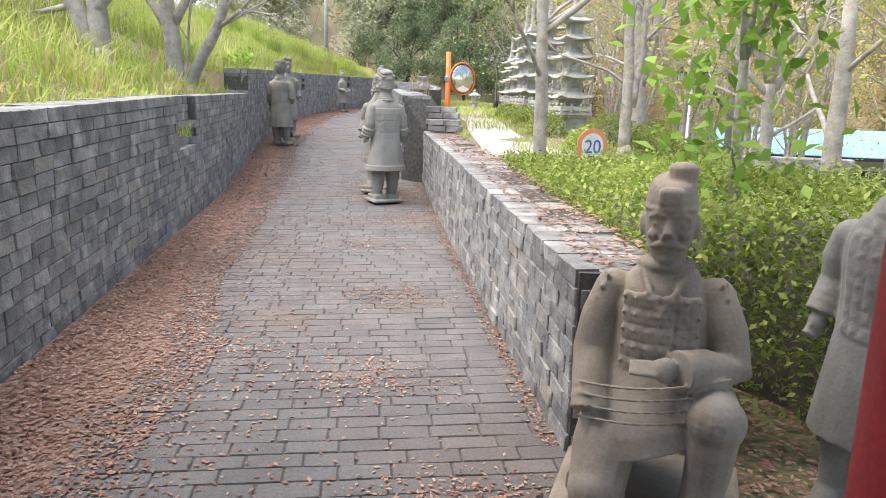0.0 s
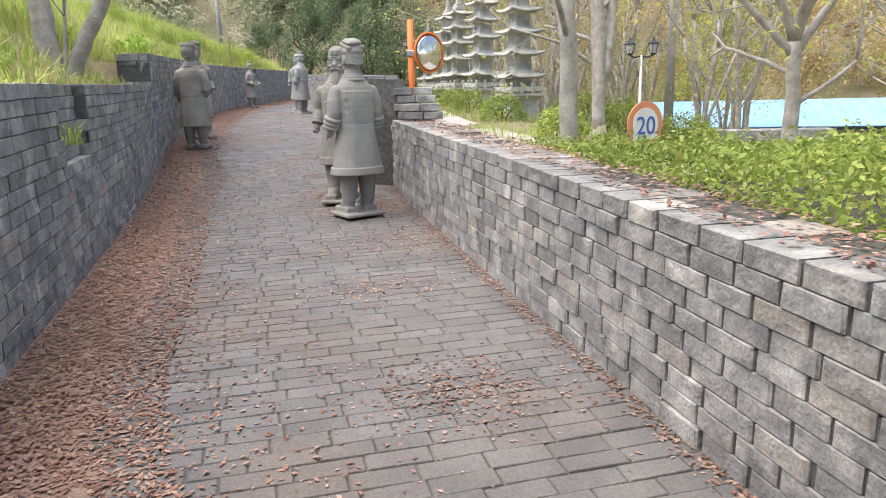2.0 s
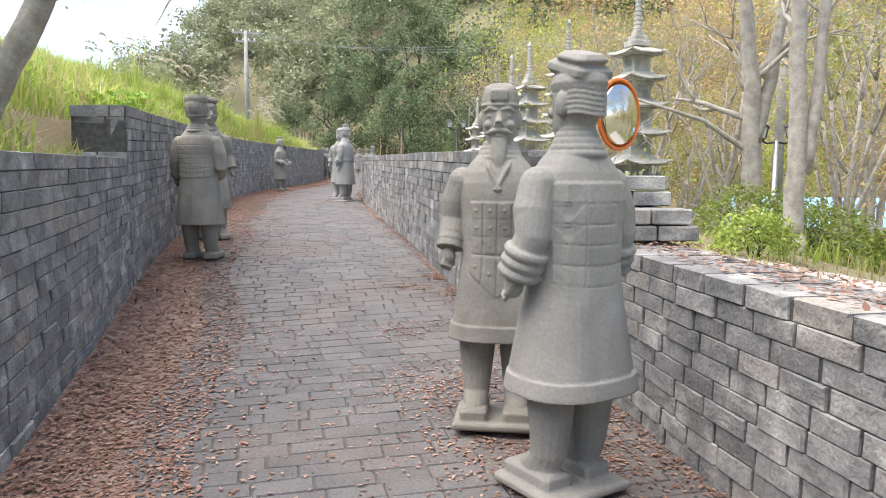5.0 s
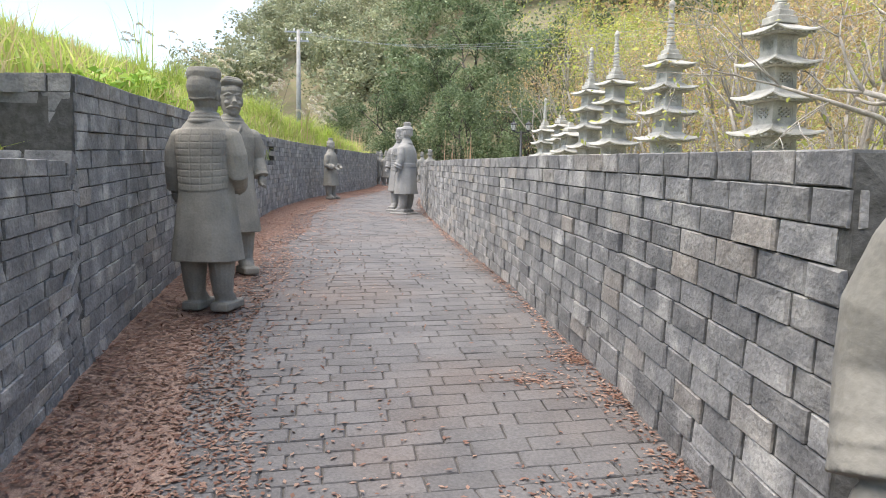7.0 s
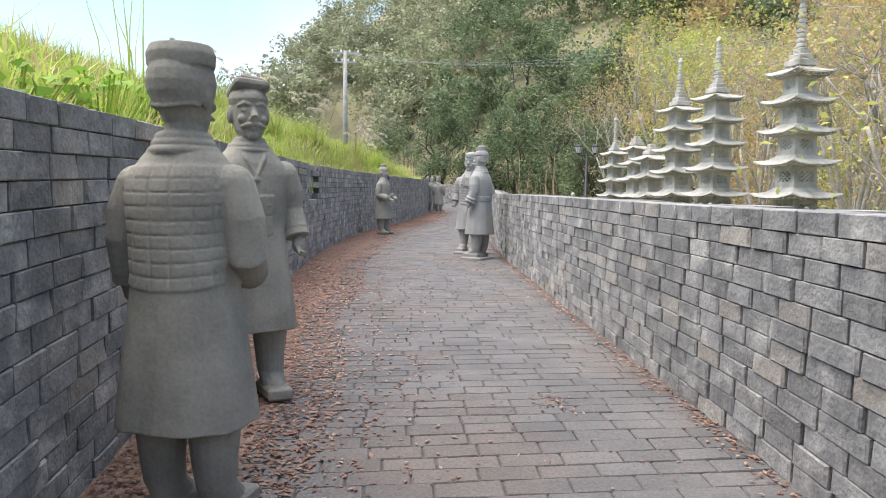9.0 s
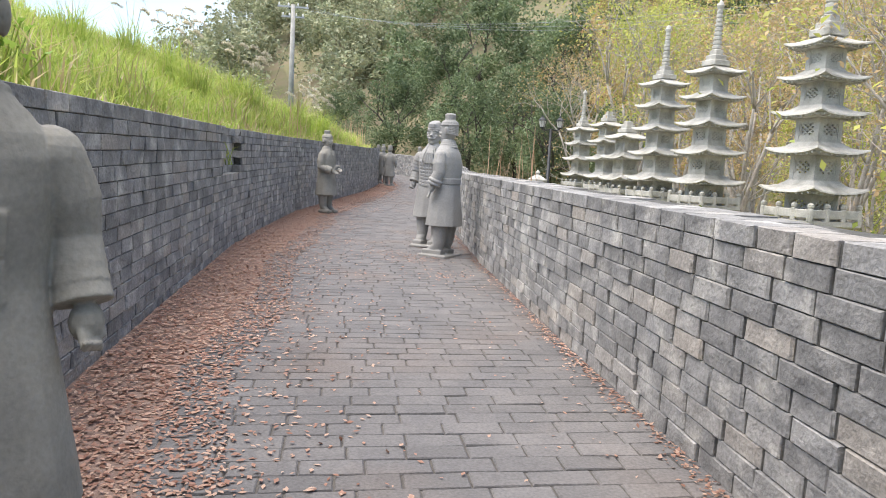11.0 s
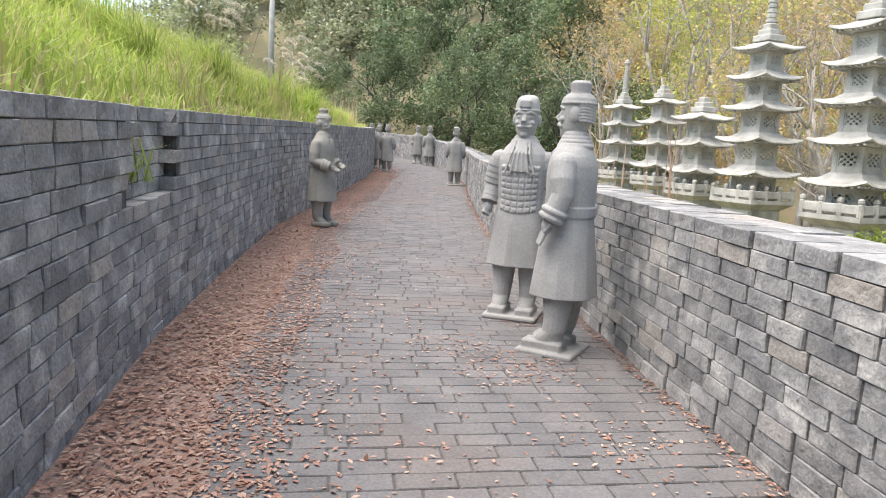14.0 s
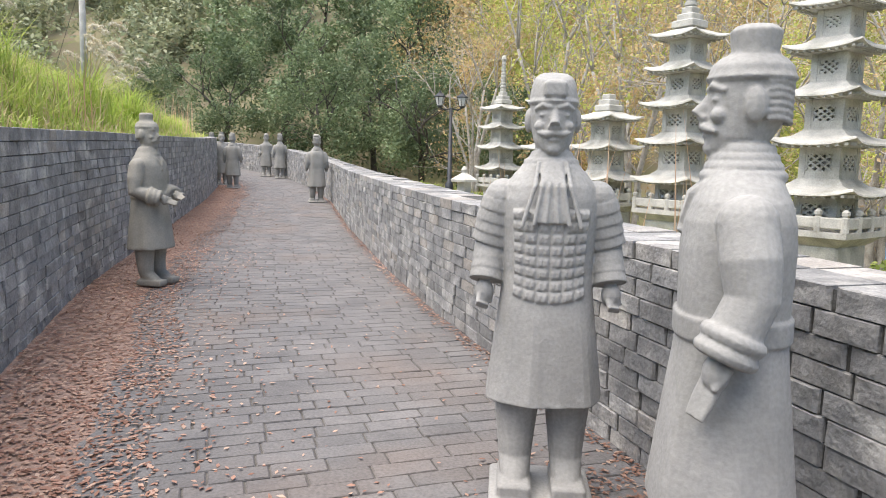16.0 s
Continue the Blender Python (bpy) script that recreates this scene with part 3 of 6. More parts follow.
def build_paving():
    floor = tagged(new("floor"), "path of worn grey paving bricks with sandy joints", "path", kind="structure")
    bed = Mesh()
    ys = np.arange(-5, 60, 0.5)
    rows = []
    for y in ys:
        rows.append([(p[0], p[1], p[2] - 0.005) for p in (path_point(a, y) for a in (-0.02, 0.33, 0.66, 1.02))])
    bed.v = [p for r in rows for p in r]
    bed.f = [(k * 4 + i, k * 4 + i + 1, k * 4 + 5 + i, k * 4 + 4 + i) for k in range(len(rows) - 1) for i in range(3)]
    part("bed", bed, M_JOINT, floor)
    rnd = random.Random(11)
    jv, jf, count = [], [], 0
    y, k = -4.0, 0
    while y < 59:
        w = 0.125 * rnd.uniform(0.94, 1.06)
        L = 0.255
        width = max(2.4, math.hypot(float(right_x(y)) - float(left_x(y)), 0) * 0.97 + 0.15)
        a = -rnd.uniform(0.3, 0.7) * L / width if k % 2 else -0.02
        while a < 1.0:
            l = L * rnd.uniform(0.9, 1.1) / width
            g = 0.0035
            a0, a1 = max(a, 0.0) + g / width, min(a + l, 1.0) - g / width
            a += l
            if a1 - a0 < 0.05 / width:
                continue
            j = [rnd.uniform(-0.006, 0.006) for _ in range(4)]
            t = [rnd.uniform(-0.0025, 0.0025) + 0.001 for _ in range(4)]
            c = [path_point(a0, y + g + j[0]), path_point(a1, y + g + j[1]), path_point(a1, y + w - g + j[2]), path_point(a0, y + w - g + j[3])]
            mid = Vector([sum(p[i] for p in c) / 4 for i in range(3)])
            lowv = [(p[0], p[1], p[2] - 0.03) for p in c]
            midv = [(p[0], p[1], p[2] - 0.003 + t[i]) for i, p in enumerate(c)]
            topv = []
            for i, p in enumerate(c):
                q = Vector(p) + (mid - Vector(p)).normalized() * 0.007
                topv.append((q.x, q.y, p[2] + 0.003 + t[i]))
            v = lowv + midv + topv
            f = [(8, 9, 10, 11)]
            for i in range(4):
                n_ = (i + 1) % 4
                f += [(i, n_, 4 + n_, 4 + i), (4 + i, 4 + n_, 8 + n_, 8 + i)]
            if 4.0 < y < 8 and 0.30 < a0 < 0.98 and count < 300:
                b = Mesh()
                b.v, b.f = [tuple(Vector(p) - mid) for p in v], f
                ob = part("paving_brick", b, M_PAVE, floor)
                ob.location = mid
                count += 1
            else:
                o = len(jv)
                jv.extend(v)
                jf.extend(tuple(o + i for i in q) for q in f)
        y += w
        k += 1
    me = bpy.data.meshes.new("paving_bricks")
    me.from_pydata(jv, [], jf)
    me.materials.append(M_PAVE_J)
    tagged(part("paving_bricks", me, None, floor), kind="stuff")


# ---- statues: one plain mesh each ----
def torso_radius(z):
    """Half width, half depth of the robed body at a height."""
    zs = [0.42, 0.50, 0.75, 1.00, 1.15, 1.30, 1.38, 1.44, 1.50, 1.56]
    return (float(np.interp(z, zs, [0.262, 0.255, 0.226, 0.196, 0.202, 0.216, 0.208, 0.170, 0.112, 0.080])),
            float(np.interp(z, zs, [0.216, 0.210, 0.186, 0.160, 0.164, 0.166, 0.152, 0.126, 0.096, 0.080])))


def torso_point(a, z, off=0.0):
    rx, ry = torso_radius(z)
    c, s = math.cos(a), math.sin(a)
    k = 2.5
    q = (abs(c) ** k + abs(s) ** k) ** (-1 / k)
    return ((rx + off) * q * c, (ry + off) * q * s, z)


def hand(m, at, way, fist=True):
    at, way = Vector(at), Vector(way).normalized()
    m.ball(tuple(at + way * 0.05), (0.045, 0.04, 0.055), 10, 6)
    side = way.orthogonal().normalized()
    for i in range(4):
        o = side * (0.018 * (i - 1.5))
        if fist:
            p = [at + way * 0.07 + o, at + way * 0.115 + o + Vector((0, -0.025, 0)), at + way * 0.09 + o + Vector((0, -0.055, 0))]
        else:
            p = [at + way * 0.06 + o, at + way * 0.13 + o, at + way * 0.19 + o * 0.9]
        m.tube([tuple(q) for q in p], [0.013, 0.012, 0.009], 6)
    m.tube([tuple(at + way * 0.02 - side * 0.035), tuple(at + way * 0.085 - side * 0.05 + Vector((0, -0.03, 0)))], [0.014, 0.011], 6)


def sleeve(m, pts, r, cuffs=3, plates=0, rolled=False):
    """An arm in a sleeve that ends in layered cuffs; rolled cuffs are thick and round, the others lie in thin flaring bands."""
    pts = [Vector(p) for p in pts]
    mid = pts[0].lerp(pts[1], 0.5) + Vector((0.012 if pts[0].x > 0 else -0.012, 0, 0))
    m.ball(tuple(pts[0]), (r[0] * 1.0, r[0] * 1.05, r[0] * 1.0))
    m.tube([tuple(q) for q in (pts[0], mid, pts[1], pts[1].lerp(pts[2], 0.5), pts[2])], [r[0], r[0] * 1.03, r[1], r[1], r[2]], 18)
    d = (pts[2] - pts[1]).normalized()
    rot = d.to_track_quat("Z", "Y").to_matrix().to_4x4()

    def band(p, rr, low, high, deep):
        t = Matrix.Translation(p) @ rr
        m.loft([[tuple(t @ Vector((k * math.cos(2 * math.pi * i / 22), k * math.sin(2 * math.pi * i / 22), z))) for i in range(22)] for z, k in ((-deep, high * 0.9), (-deep, high), (0, low), (0, low * 0.85))])
    for i in range(cuffs):
        p = pts[2] - d * (0.046 * i)
        if rolled:
            m.ring((0, 0, 0), r[2] * (1.02 + 0.03 * i), 0.024, 20, 8, Matrix.Translation(p - d * 0.012) @ rot)
        else:
            band(p, rot, r[2] * (1.13 - 0.015 * i), r[2] * (1.05 - 0.01 * i), 0.048)
    # shoulder guards lie in bands over the upper arm
    e = (pts[1] - pts[0]).normalized()
    rot2 = e.to_track_quat("Z", "Y").to_matrix().to_4x4()
    for i in range(plates):
        band(pts[0] + e * (0.06 + 0.05 * i), rot2, r[0] * 1.14, r[0] * 1.06, 0.05)


def head(out, cap, beard, base=1.53, cy=0.0, size=1.1):
    """Face, ears, hair and cap above the neck."""
    m = Mesh()
    m.lathe([(base - 0.08, 0.075), (base, 0.066), (base + 0.06, 0.064)], 14, 0, cy)
    z = base + 0.135
    m.loft([[(rx * math.cos(2 * math.pi * i / 20), cy + oy + ry * math.sin(2 * math.pi * i / 20), z + h) for i in range(20)]
            for h, rx, ry, oy in ((-0.125, 0.035, 0.045, -0.045), (-0.115, 0.052, 0.066, -0.035), (-0.085, 0.071, 0.088, -0.016), (-0.03, 0.083, 0.102, 0.0), (0.02, 0.088, 0.108, 0.004),
                                  (0.07, 0.087, 0.105, 0.006), (0.11, 0.072, 0.088, 0.008), (0.135, 0.045, 0.055, 0.01))])
    f = cy - 0.087
    # nose, brows, eyes, cheeks, moustache, lips, chin
    m.tube([(0, f + 0.004, z + 0.045), (0, f - 0.014, z + 0.01), (0, f - 0.040, z - 0.024)], [0.013, 0.016, 0.021], 8)
    m.ball((0, f - 0.022, z - 0.03), (0.030, 0.018, 0.014), 8, 5)
    for s in (-1, 1):
        m.tube([(s * 0.012, f - 0.012, z + 0.044), (s * 0.042, f - 0.006, z + 0.054), (s * 0.072, f + 0.026, z + 0.038)], [0.009, 0.011, 0.008], 7)
        m.ball((s * 0.038, f + 0.004, z + 0.016), (0.021, 0.012, 0.009), 8, 5)
        m.ball((s * 0.050, f + 0.012, z - 0.026), (0.027, 0.024, 0.022), 8, 5)
        m.ball((s * 0.092, cy + 0.012, z + 0.0), (0.017, 0.030, 0.048), 8, 6)
        m.tube([(0, f - 0.024, z - 0.052), (s * 0.032, f - 0.018, z - 0.058), (s * 0.064, f + 0.006, z - 0.070 + (0.022 if beard == 0 else 0))], [0.012, 0.013, 0.006], 6)
    m.ball((0, f - 0.010, z - 0.078), (0.028, 0.015, 0.008), 8, 5)
    m.ball((0, f + 0.006, z - 0.112), (0.034, 0.026, 0.024), 8, 5)
    if beard == 2:
        m.loft([[(rx * math.cos(2 * math.pi * i / 10), f + 0.006 + y + ry * math.sin(2 * math.pi * i / 10), z + h) for i in range(10)]
                for h, rx, ry, y in ((-0.09, 0.040, 0.026, 0.0), (-0.14, 0.040, 0.026, -0.010), (-0.19, 0.034, 0.020, -0.022), (-0.235, 0.020, 0.012, -0.03))])
    # hair, in shallow waves
    for i in range(7):
        zz = z + 0.075 - i * 0.019
        m.tube([(0.086 * math.cos(a), cy + 0.02 + 0.094 * math.sin(a), zz + 0.006 * math.sin(3 * a)) for a in np.linspace(0.2, math.pi - 0.2, 9)], 0.0075, 6)
    if cap == "flat":
        m.ring((0, cy + 0.008, z + 0.07), 0.087, 0.010, 22, 6, sy=1.22)
        m.loft([[(rx * math.cos(2 * math.pi * i / 20), cy + 0.012 + ry * math.sin(2 * math.pi * i / 20), z + h + lift * math.sin(2 * math.pi * i / 20)) for i in range(20)]
                for h, rx, ry, lift in ((0.07, 0.091, 0.112, 0.0), (0.10, 0.090, 0.110, 0.004), (0.14, 0.083, 0.102, 0.010), (0.165, 0.074, 0.092, 0.016), (0.18, 0.056, 0.072, 0.018))])
        m.box(0, cy - 0.088, z + 0.115, 0.085, 0.045, 0.07, bevel=0.012)
    elif cap == "topknot":
        m.ball((0, cy + 0.008, z + 0.085), (0.092, 0.113, 0.066), 18, 8)
        m.ring((0, cy + 0.008, z + 0.075), 0.089, 0.010, 22, 6, sy=1.2)
        m.lathe([(z + 0.12, 0.066), (z + 0.15, 0.062), (z + 0.20, 0.068), (z + 0.215, 0.05)], 14, 0, cy + 0.012)
    elif cap == "cowl":
        m.ball((0, cy + 0.012, z + 0.045), (0.108, 0.128, 0.125), 18, 10)
        m.lathe([(z + 0.10, 0.110), (z + 0.14, 0.113), (z + 0.172, 0.10)], 18, 0, cy + 0.012)
    elif cap == "winged":
        m.ball((0, cy + 0.008, z + 0.08), (0.099, 0.119, 0.068), 18, 8)
        m.box(0, 0, 0, 0.178, 0.20, 0.055, pose(0, cy + 0.01, z + 0.135, -18, 4, 0), bevel=0.016)
        m.box(0, 0, 0, 0.15, 0.15, 0.045, pose(0.015, cy + 0.04, z + 0.172, -16, 6, 0), bevel=0.018)
    o = len(out.v)
    out.v.extend((x * size * 1.04, cy + (y - cy) * size, base - 0.03 + (q - base + 0.03) * size) for x, y, q in m.v)
    out.f.extend(tuple(o + i for i in f_) for f_ in m.f)


def armor(m, z0, z1, rows, a0, a1, cols, studs=1, point=0.0, proud=0.010):
    """A shell over the body, scored into plates by thin grooves, with small studs; point draws its lower edge down in the middle."""
    def at(u, v, off):
        z = z0 + (z1 - z0) * v - point * max(0.0, 1 - v * rows) * (1 - abs(2 * u - 1)) - (0.03 * (1 - v) * math.cos((u - 0.5) * math.pi) if not point else 0)
        return torso_point(a0 + (a1 - a0) * u, z, off)
    steps = cols * 3
    m.loft([[at(i / steps, v, 0.003) for i in range(steps + 1)] + [at(i / steps, v, -0.04) for i in range(steps, -1, -1)] for v in np.linspace(0, 1, rows * 2 + 1)])
    gu, gv = 0.0062 / (abs(a1 - a0) * 0.2), 0.0055 / (z1 - z0)
    for r in range(rows):
        for c in range(cols):
            ua, ub, va, vb = c / cols + gu, (c + 1) / cols - gu, r / rows + gv, (r + 1) / rows - gv
            edge = [(ua, va), ((ua + ub) / 2, va), (ub, va), (ub, vb), ((ua + ub) / 2, vb), (ua, vb)]
            m.loft([[at(u, v, -0.03) for u, v in edge], [at(u, v, proud) for u, v in edge]])
            for k in range(studs):
                for q in (0.32, 0.68) if studs > 1 else (0.5,):
                    m.ball(at(ua + (ub - ua) * (k + 0.5) / studs, va + (vb - va) * q, proud), 0.0072, 6, 4)


def statue(name, mat, m, label, cap="flat", beard=1, front=None, backplate=None, belt=False, robe=0.0, scarf=False, ruff=3, right=None, left=None,
           right_fist=True, left_fist=True, plates=(0, 0), height=1.75, voxel=0.0056, group="", cuffs=(3, 3), hem=0.44, hem_band=0.0, rolled=False, studs=1, point=0.0, slab=True):
    b = Mesh()
    if slab:
        b.box(0, -0.05, 0.02, 0.46, 0.42, 0.045, bevel=0.012)
    for s in (-1, 1):
        b.box(s * 0.118, -0.08, 0.07, 0.15, 0.30, 0.075, bevel=0.014)
        b.loft([[(s * 0.115 + rx * math.cos(2 * math.pi * i / 16), oy + ry * math.sin(2 * math.pi * i / 16), z) for i in range(16)]
                for z, rx, ry, oy in ((0.09, 0.068, 0.128, -0.075), (0.13, 0.071, 0.108, -0.055), (0.18, 0.076, 0.086, -0.012), (0.28, 0.087, 0.092, 0.0), (0.40, 0.101, 0.106, 0.0), (0.62, 0.106, 0.11, 0.0))])
    # skirt and body
    zs = [hem, hem + 0.03, hem + 0.10, 0.62, 0.72, 0.82, 0.92, 1.02, 1.10, 1.18, 1.26, 1.34, 1.40, 1.45, 1.49, 1.52, 1.55]
    rings = []
    for z in zs:
        ring_ = []
        for i in range(48):
            a = 2 * math.pi * i / 48
            fold = 0.006 * (math.sin(7 * a + 1.3) + 0.5 * math.sin(13 * a)) * max(0, (0.95 - z)) / 0.5
            ring_.append(torso_point(a, z, fold + robe * max(0, (1.0 - z))))
        rings.append(ring_)
    b.loft(rings)
    if hem_band:
        b.loft([[torso_point(2 * math.pi * i / 48, z, o) for i in range(48)] for z, o in ((hem, -0.02), (hem, 0.012 + robe * (1 - hem)), (hem + hem_band, 0.011 + robe * (1 - hem - hem_band)), (hem + hem_band, -0.02))])
    if front:
        armor(b, front[0], front[1], front[2], -math.pi / 2 - front[3], -math.pi / 2 + front[3], front[4], studs, point)
    if backplate:
        armor(b, backplate[0], backplate[1], backplate[2], math.pi / 2 - backplate[3], math.pi / 2 + backplate[3], backplate[4], 0 if studs < 2 else 1, 0.0, 0.008)
    if belt:
        b.loft([[torso_point(2 * math.pi * i / 40, z, o) for i in range(40)] for z, o in ((0.985, 0.0), (0.987, 0.012), (1.058, 0.012), (1.06, 0.0))])
    elif not front:
        # the lower edge of a crossed robe
        b.tube([torso_point(-math.pi / 2 + t * 1.5 - 0.6, 1.0 - 0.5 * t, -0.002) for t in np.linspace(0, 1, 8)], 0.010, 6)
    for i in range(ruff):
        b.ring((0, 0.004, 1.475 + 0.026 * i), 0.118 - 0.013 * i, 0.018, 24, 8, sy=0.94)
    if scarf:
        b.loft([[(-wd, y, z), (wd, y, z), (wd, y + 0.05, z), (-wd, y + 0.05, z)] for z, wd, y in ((1.50, 0.03, -0.115), (1.42, 0.04, -0.172), (1.30, 0.062, -0.188), (1.245, 0.055, -0.188))])
        for i in range(6):
            x = 0.020 * (i - 2.5)
            b.tube([(x * 1.2, -0.10, 1.50), (x * 1.5, -0.176, 1.40), (x * 2.5, -0.192, 1.25 - 0.01 * abs(i - 2.5))], [0.009, 0.011, 0.010], 6)
    else:
        for s in (-1, 1):
            b.tube([(s * 0.085, -0.05, 1.50), (s * 0.05, -0.142, 1.42), (-s * 0.012, -0.168, 1.30)], 0.012, 6)
    right = right or DOWN_R
    left = left or DOWN_L
    for pts, fist, c in ((right, right_fist, cuffs[0]), (left, left_fist, cuffs[1])):
        sleeve(b, pts, (0.082, 0.074, 0.068), c, plates[0], rolled)
        hand(b, pts[2], Vector(pts[2]) - Vector(pts[1]) * 1.0, fist)
    head(b, cap, beard)
    ob = tagged(part(name, b, mat), label, "statue", group)
    md = ob.modifiers.new("stone", "REMESH")
    md.mode, md.voxel_size, md.use_smooth_shade = "VOXEL", voxel, True
    sm = ob.modifiers.new("worn", "SMOOTH")
    sm.factor, sm.iterations = 0.2, 1
    k = height / 1.90
    ob.matrix_world = m @ Matrix.Scale(k, 4)
    return ob


def stand(x, y, fx, fy, dz=0.0):
    """A statue's place on the path, facing (fx, fy)."""
    return pose(x, y, float(floor_z(y)) + dz, 0, 0, math.degrees(math.atan2(fx, -fy)))


DOWN_R = [(-0.205, 0.0, 1.345), (-0.252, 0.02, 1.14), (-0.272, -0.045, 0.975)]
DOWN_L = [(0.205, 0.0, 1.345), (0.252, 0.02, 1.14), (0.272, -0.045, 0.975)]
BENT_R = [(-0.205, 0.0, 1.345), (-0.262, 0.0, 1.08), (-0.15, -0.22, 1.00)]
BENT_L = [(0.205, 0.0, 1.345), (0.262, 0.0, 1.08), (0.13, -0.23, 1.03)]
PAIR1, PAIR2, PAIR3 = "warriors by the right wall", "warriors by the left wall", "warriors by the far walls"
# pair where the right wall rises
statue("warrior_statue", M_STONE, stand(-0.37, 10.62, -0.55, 0.83, 0.03), "grey stone warrior statue in a long coat with thick rolled cuffs", "winged", 1, None, (0.70, 1.36, 8, 1.15, 3), False, 0.05, False, 5, DOWN_R, DOWN_L, True, True, group=PAIR1, hem=0.47, height=1.86, hem_band=0.075, rolled=True)
statue("warrior_statue", M_STONE_DARK, stand(-0.63, 11.42, -0.12, -1.0, 0.02), "brown-grey stone bearded warrior statue in plate armour with clenched fists", "flat", 2, (0.86, 1.24, 4, 0.72, 4), None, False, 0.02, False, 4, DOWN_R, DOWN_L, group=PAIR1, hem=0.48, height=1.81, hem_band=0.085, point=0.15)
# pair by the tall left wall
statue("warrior_statue", M_STONE_DARK, stand(-3.60, 15.40, 0.10, 1.0, -0.015), "dark stone warrior statue in plated armour with one forearm raised", "cowl", 1, (0.98, 1.40, 7, 1.2, 7), (0.98, 1.42, 9, 1.35, 7), False, 0.01, False, 3, BENT_R, DOWN_L, False, True, group=PAIR2, height=1.82, hem=0.43, slab=False)
statue("warrior_statue", M_STONE_DARK, stand(-3.92, 16.75, 0.60, -0.80, -0.015), "dark stone warrior statue in an armoured coat facing the path", "winged", 1, (1.0, 1.22, 2, 0.5, 3), None, False, 0.02, False, 2, BENT_R, DOWN_L, group=PAIR2, height=1.82, hem=0.44, slab=False)
# pair by the second right wall
statue("warrior_statue", M_STONE_PALE, stand(-3.22, 24.04, -0.90, 0.43, -0.01), "light grey stone official statue in a belted robe with a topknot", "topknot", 1, None, None, True, 0.012, False, 4, DOWN_R, DOWN_L, True, False, group=PAIR1, cuffs=(2, 2), height=1.75, hem=0.43, rolled=True)
statue("warrior_statue", M_STONE_PALE, stand(-3.47, 24.95, -0.26, -0.97), "light grey stone general statue in studded armour with a scarf", "flat", 0, (0.93, 1.30, 8, 0.78, 6), None, False, 0.0, True, 2, DOWN_R, DOWN_L, plates=(4, 0), group=PAIR1, height=1.72, studs=2, hem=0.45)
# single one by the left wall, and those beyond
statue("robed_statue", M_STONE_DARK, stand(-5.97, 29.5, 0.93, -0.36, -0.015), "dark stone statue in a plain robe, hands before the belly", "topknot", 1, None, None, True, 0.01, False, 3, BENT_R, BENT_L, False, False, voxel=0.011, group=PAIR2, height=1.66, rolled=True, slab=False)
FAR = [(-4.35, 41.1, -0.1, 1.0, "winged"), (-6.95, 45.7, 0.1, 1.0, "flat"), (-7.45, 47.1, 0.3, -1.0, "topknot"), (-5.75, 51.3, -0.1, 1.0, "winged"), (-6.35, 52.4, -0.1, -1.0, "flat"), (-8.4, 51.8, 0.2, 1.0, "flat")]
for fx_, fy_, dx_, dy_, cap_ in FAR:
    statue("warrior_statue", M_STONE, stand(fx_, fy_, dx_, dy_), "grey stone warrior statue in an armoured coat far along the path", cap_, 1, None, (1.0, 1.42, 6, 0.7, 5), False, 0.0, False, 3, None, None, voxel=0.016, group=PAIR3)
# standing one beyond the end of the low wall
statue("warrior_statue", M_STONE, stand(3.16, 3.40, -0.75, -0.66, -0.05), "grey stone warrior statue in studded armour with an open fist", "topknot", 1, (0.95, 1.40, 7, 0.7, 6), (0.95, 1.40, 7, 0.7, 6), False, 0.0, False, 3, DOWN_R, DOWN_L, voxel=0.010, group=PAIR1)


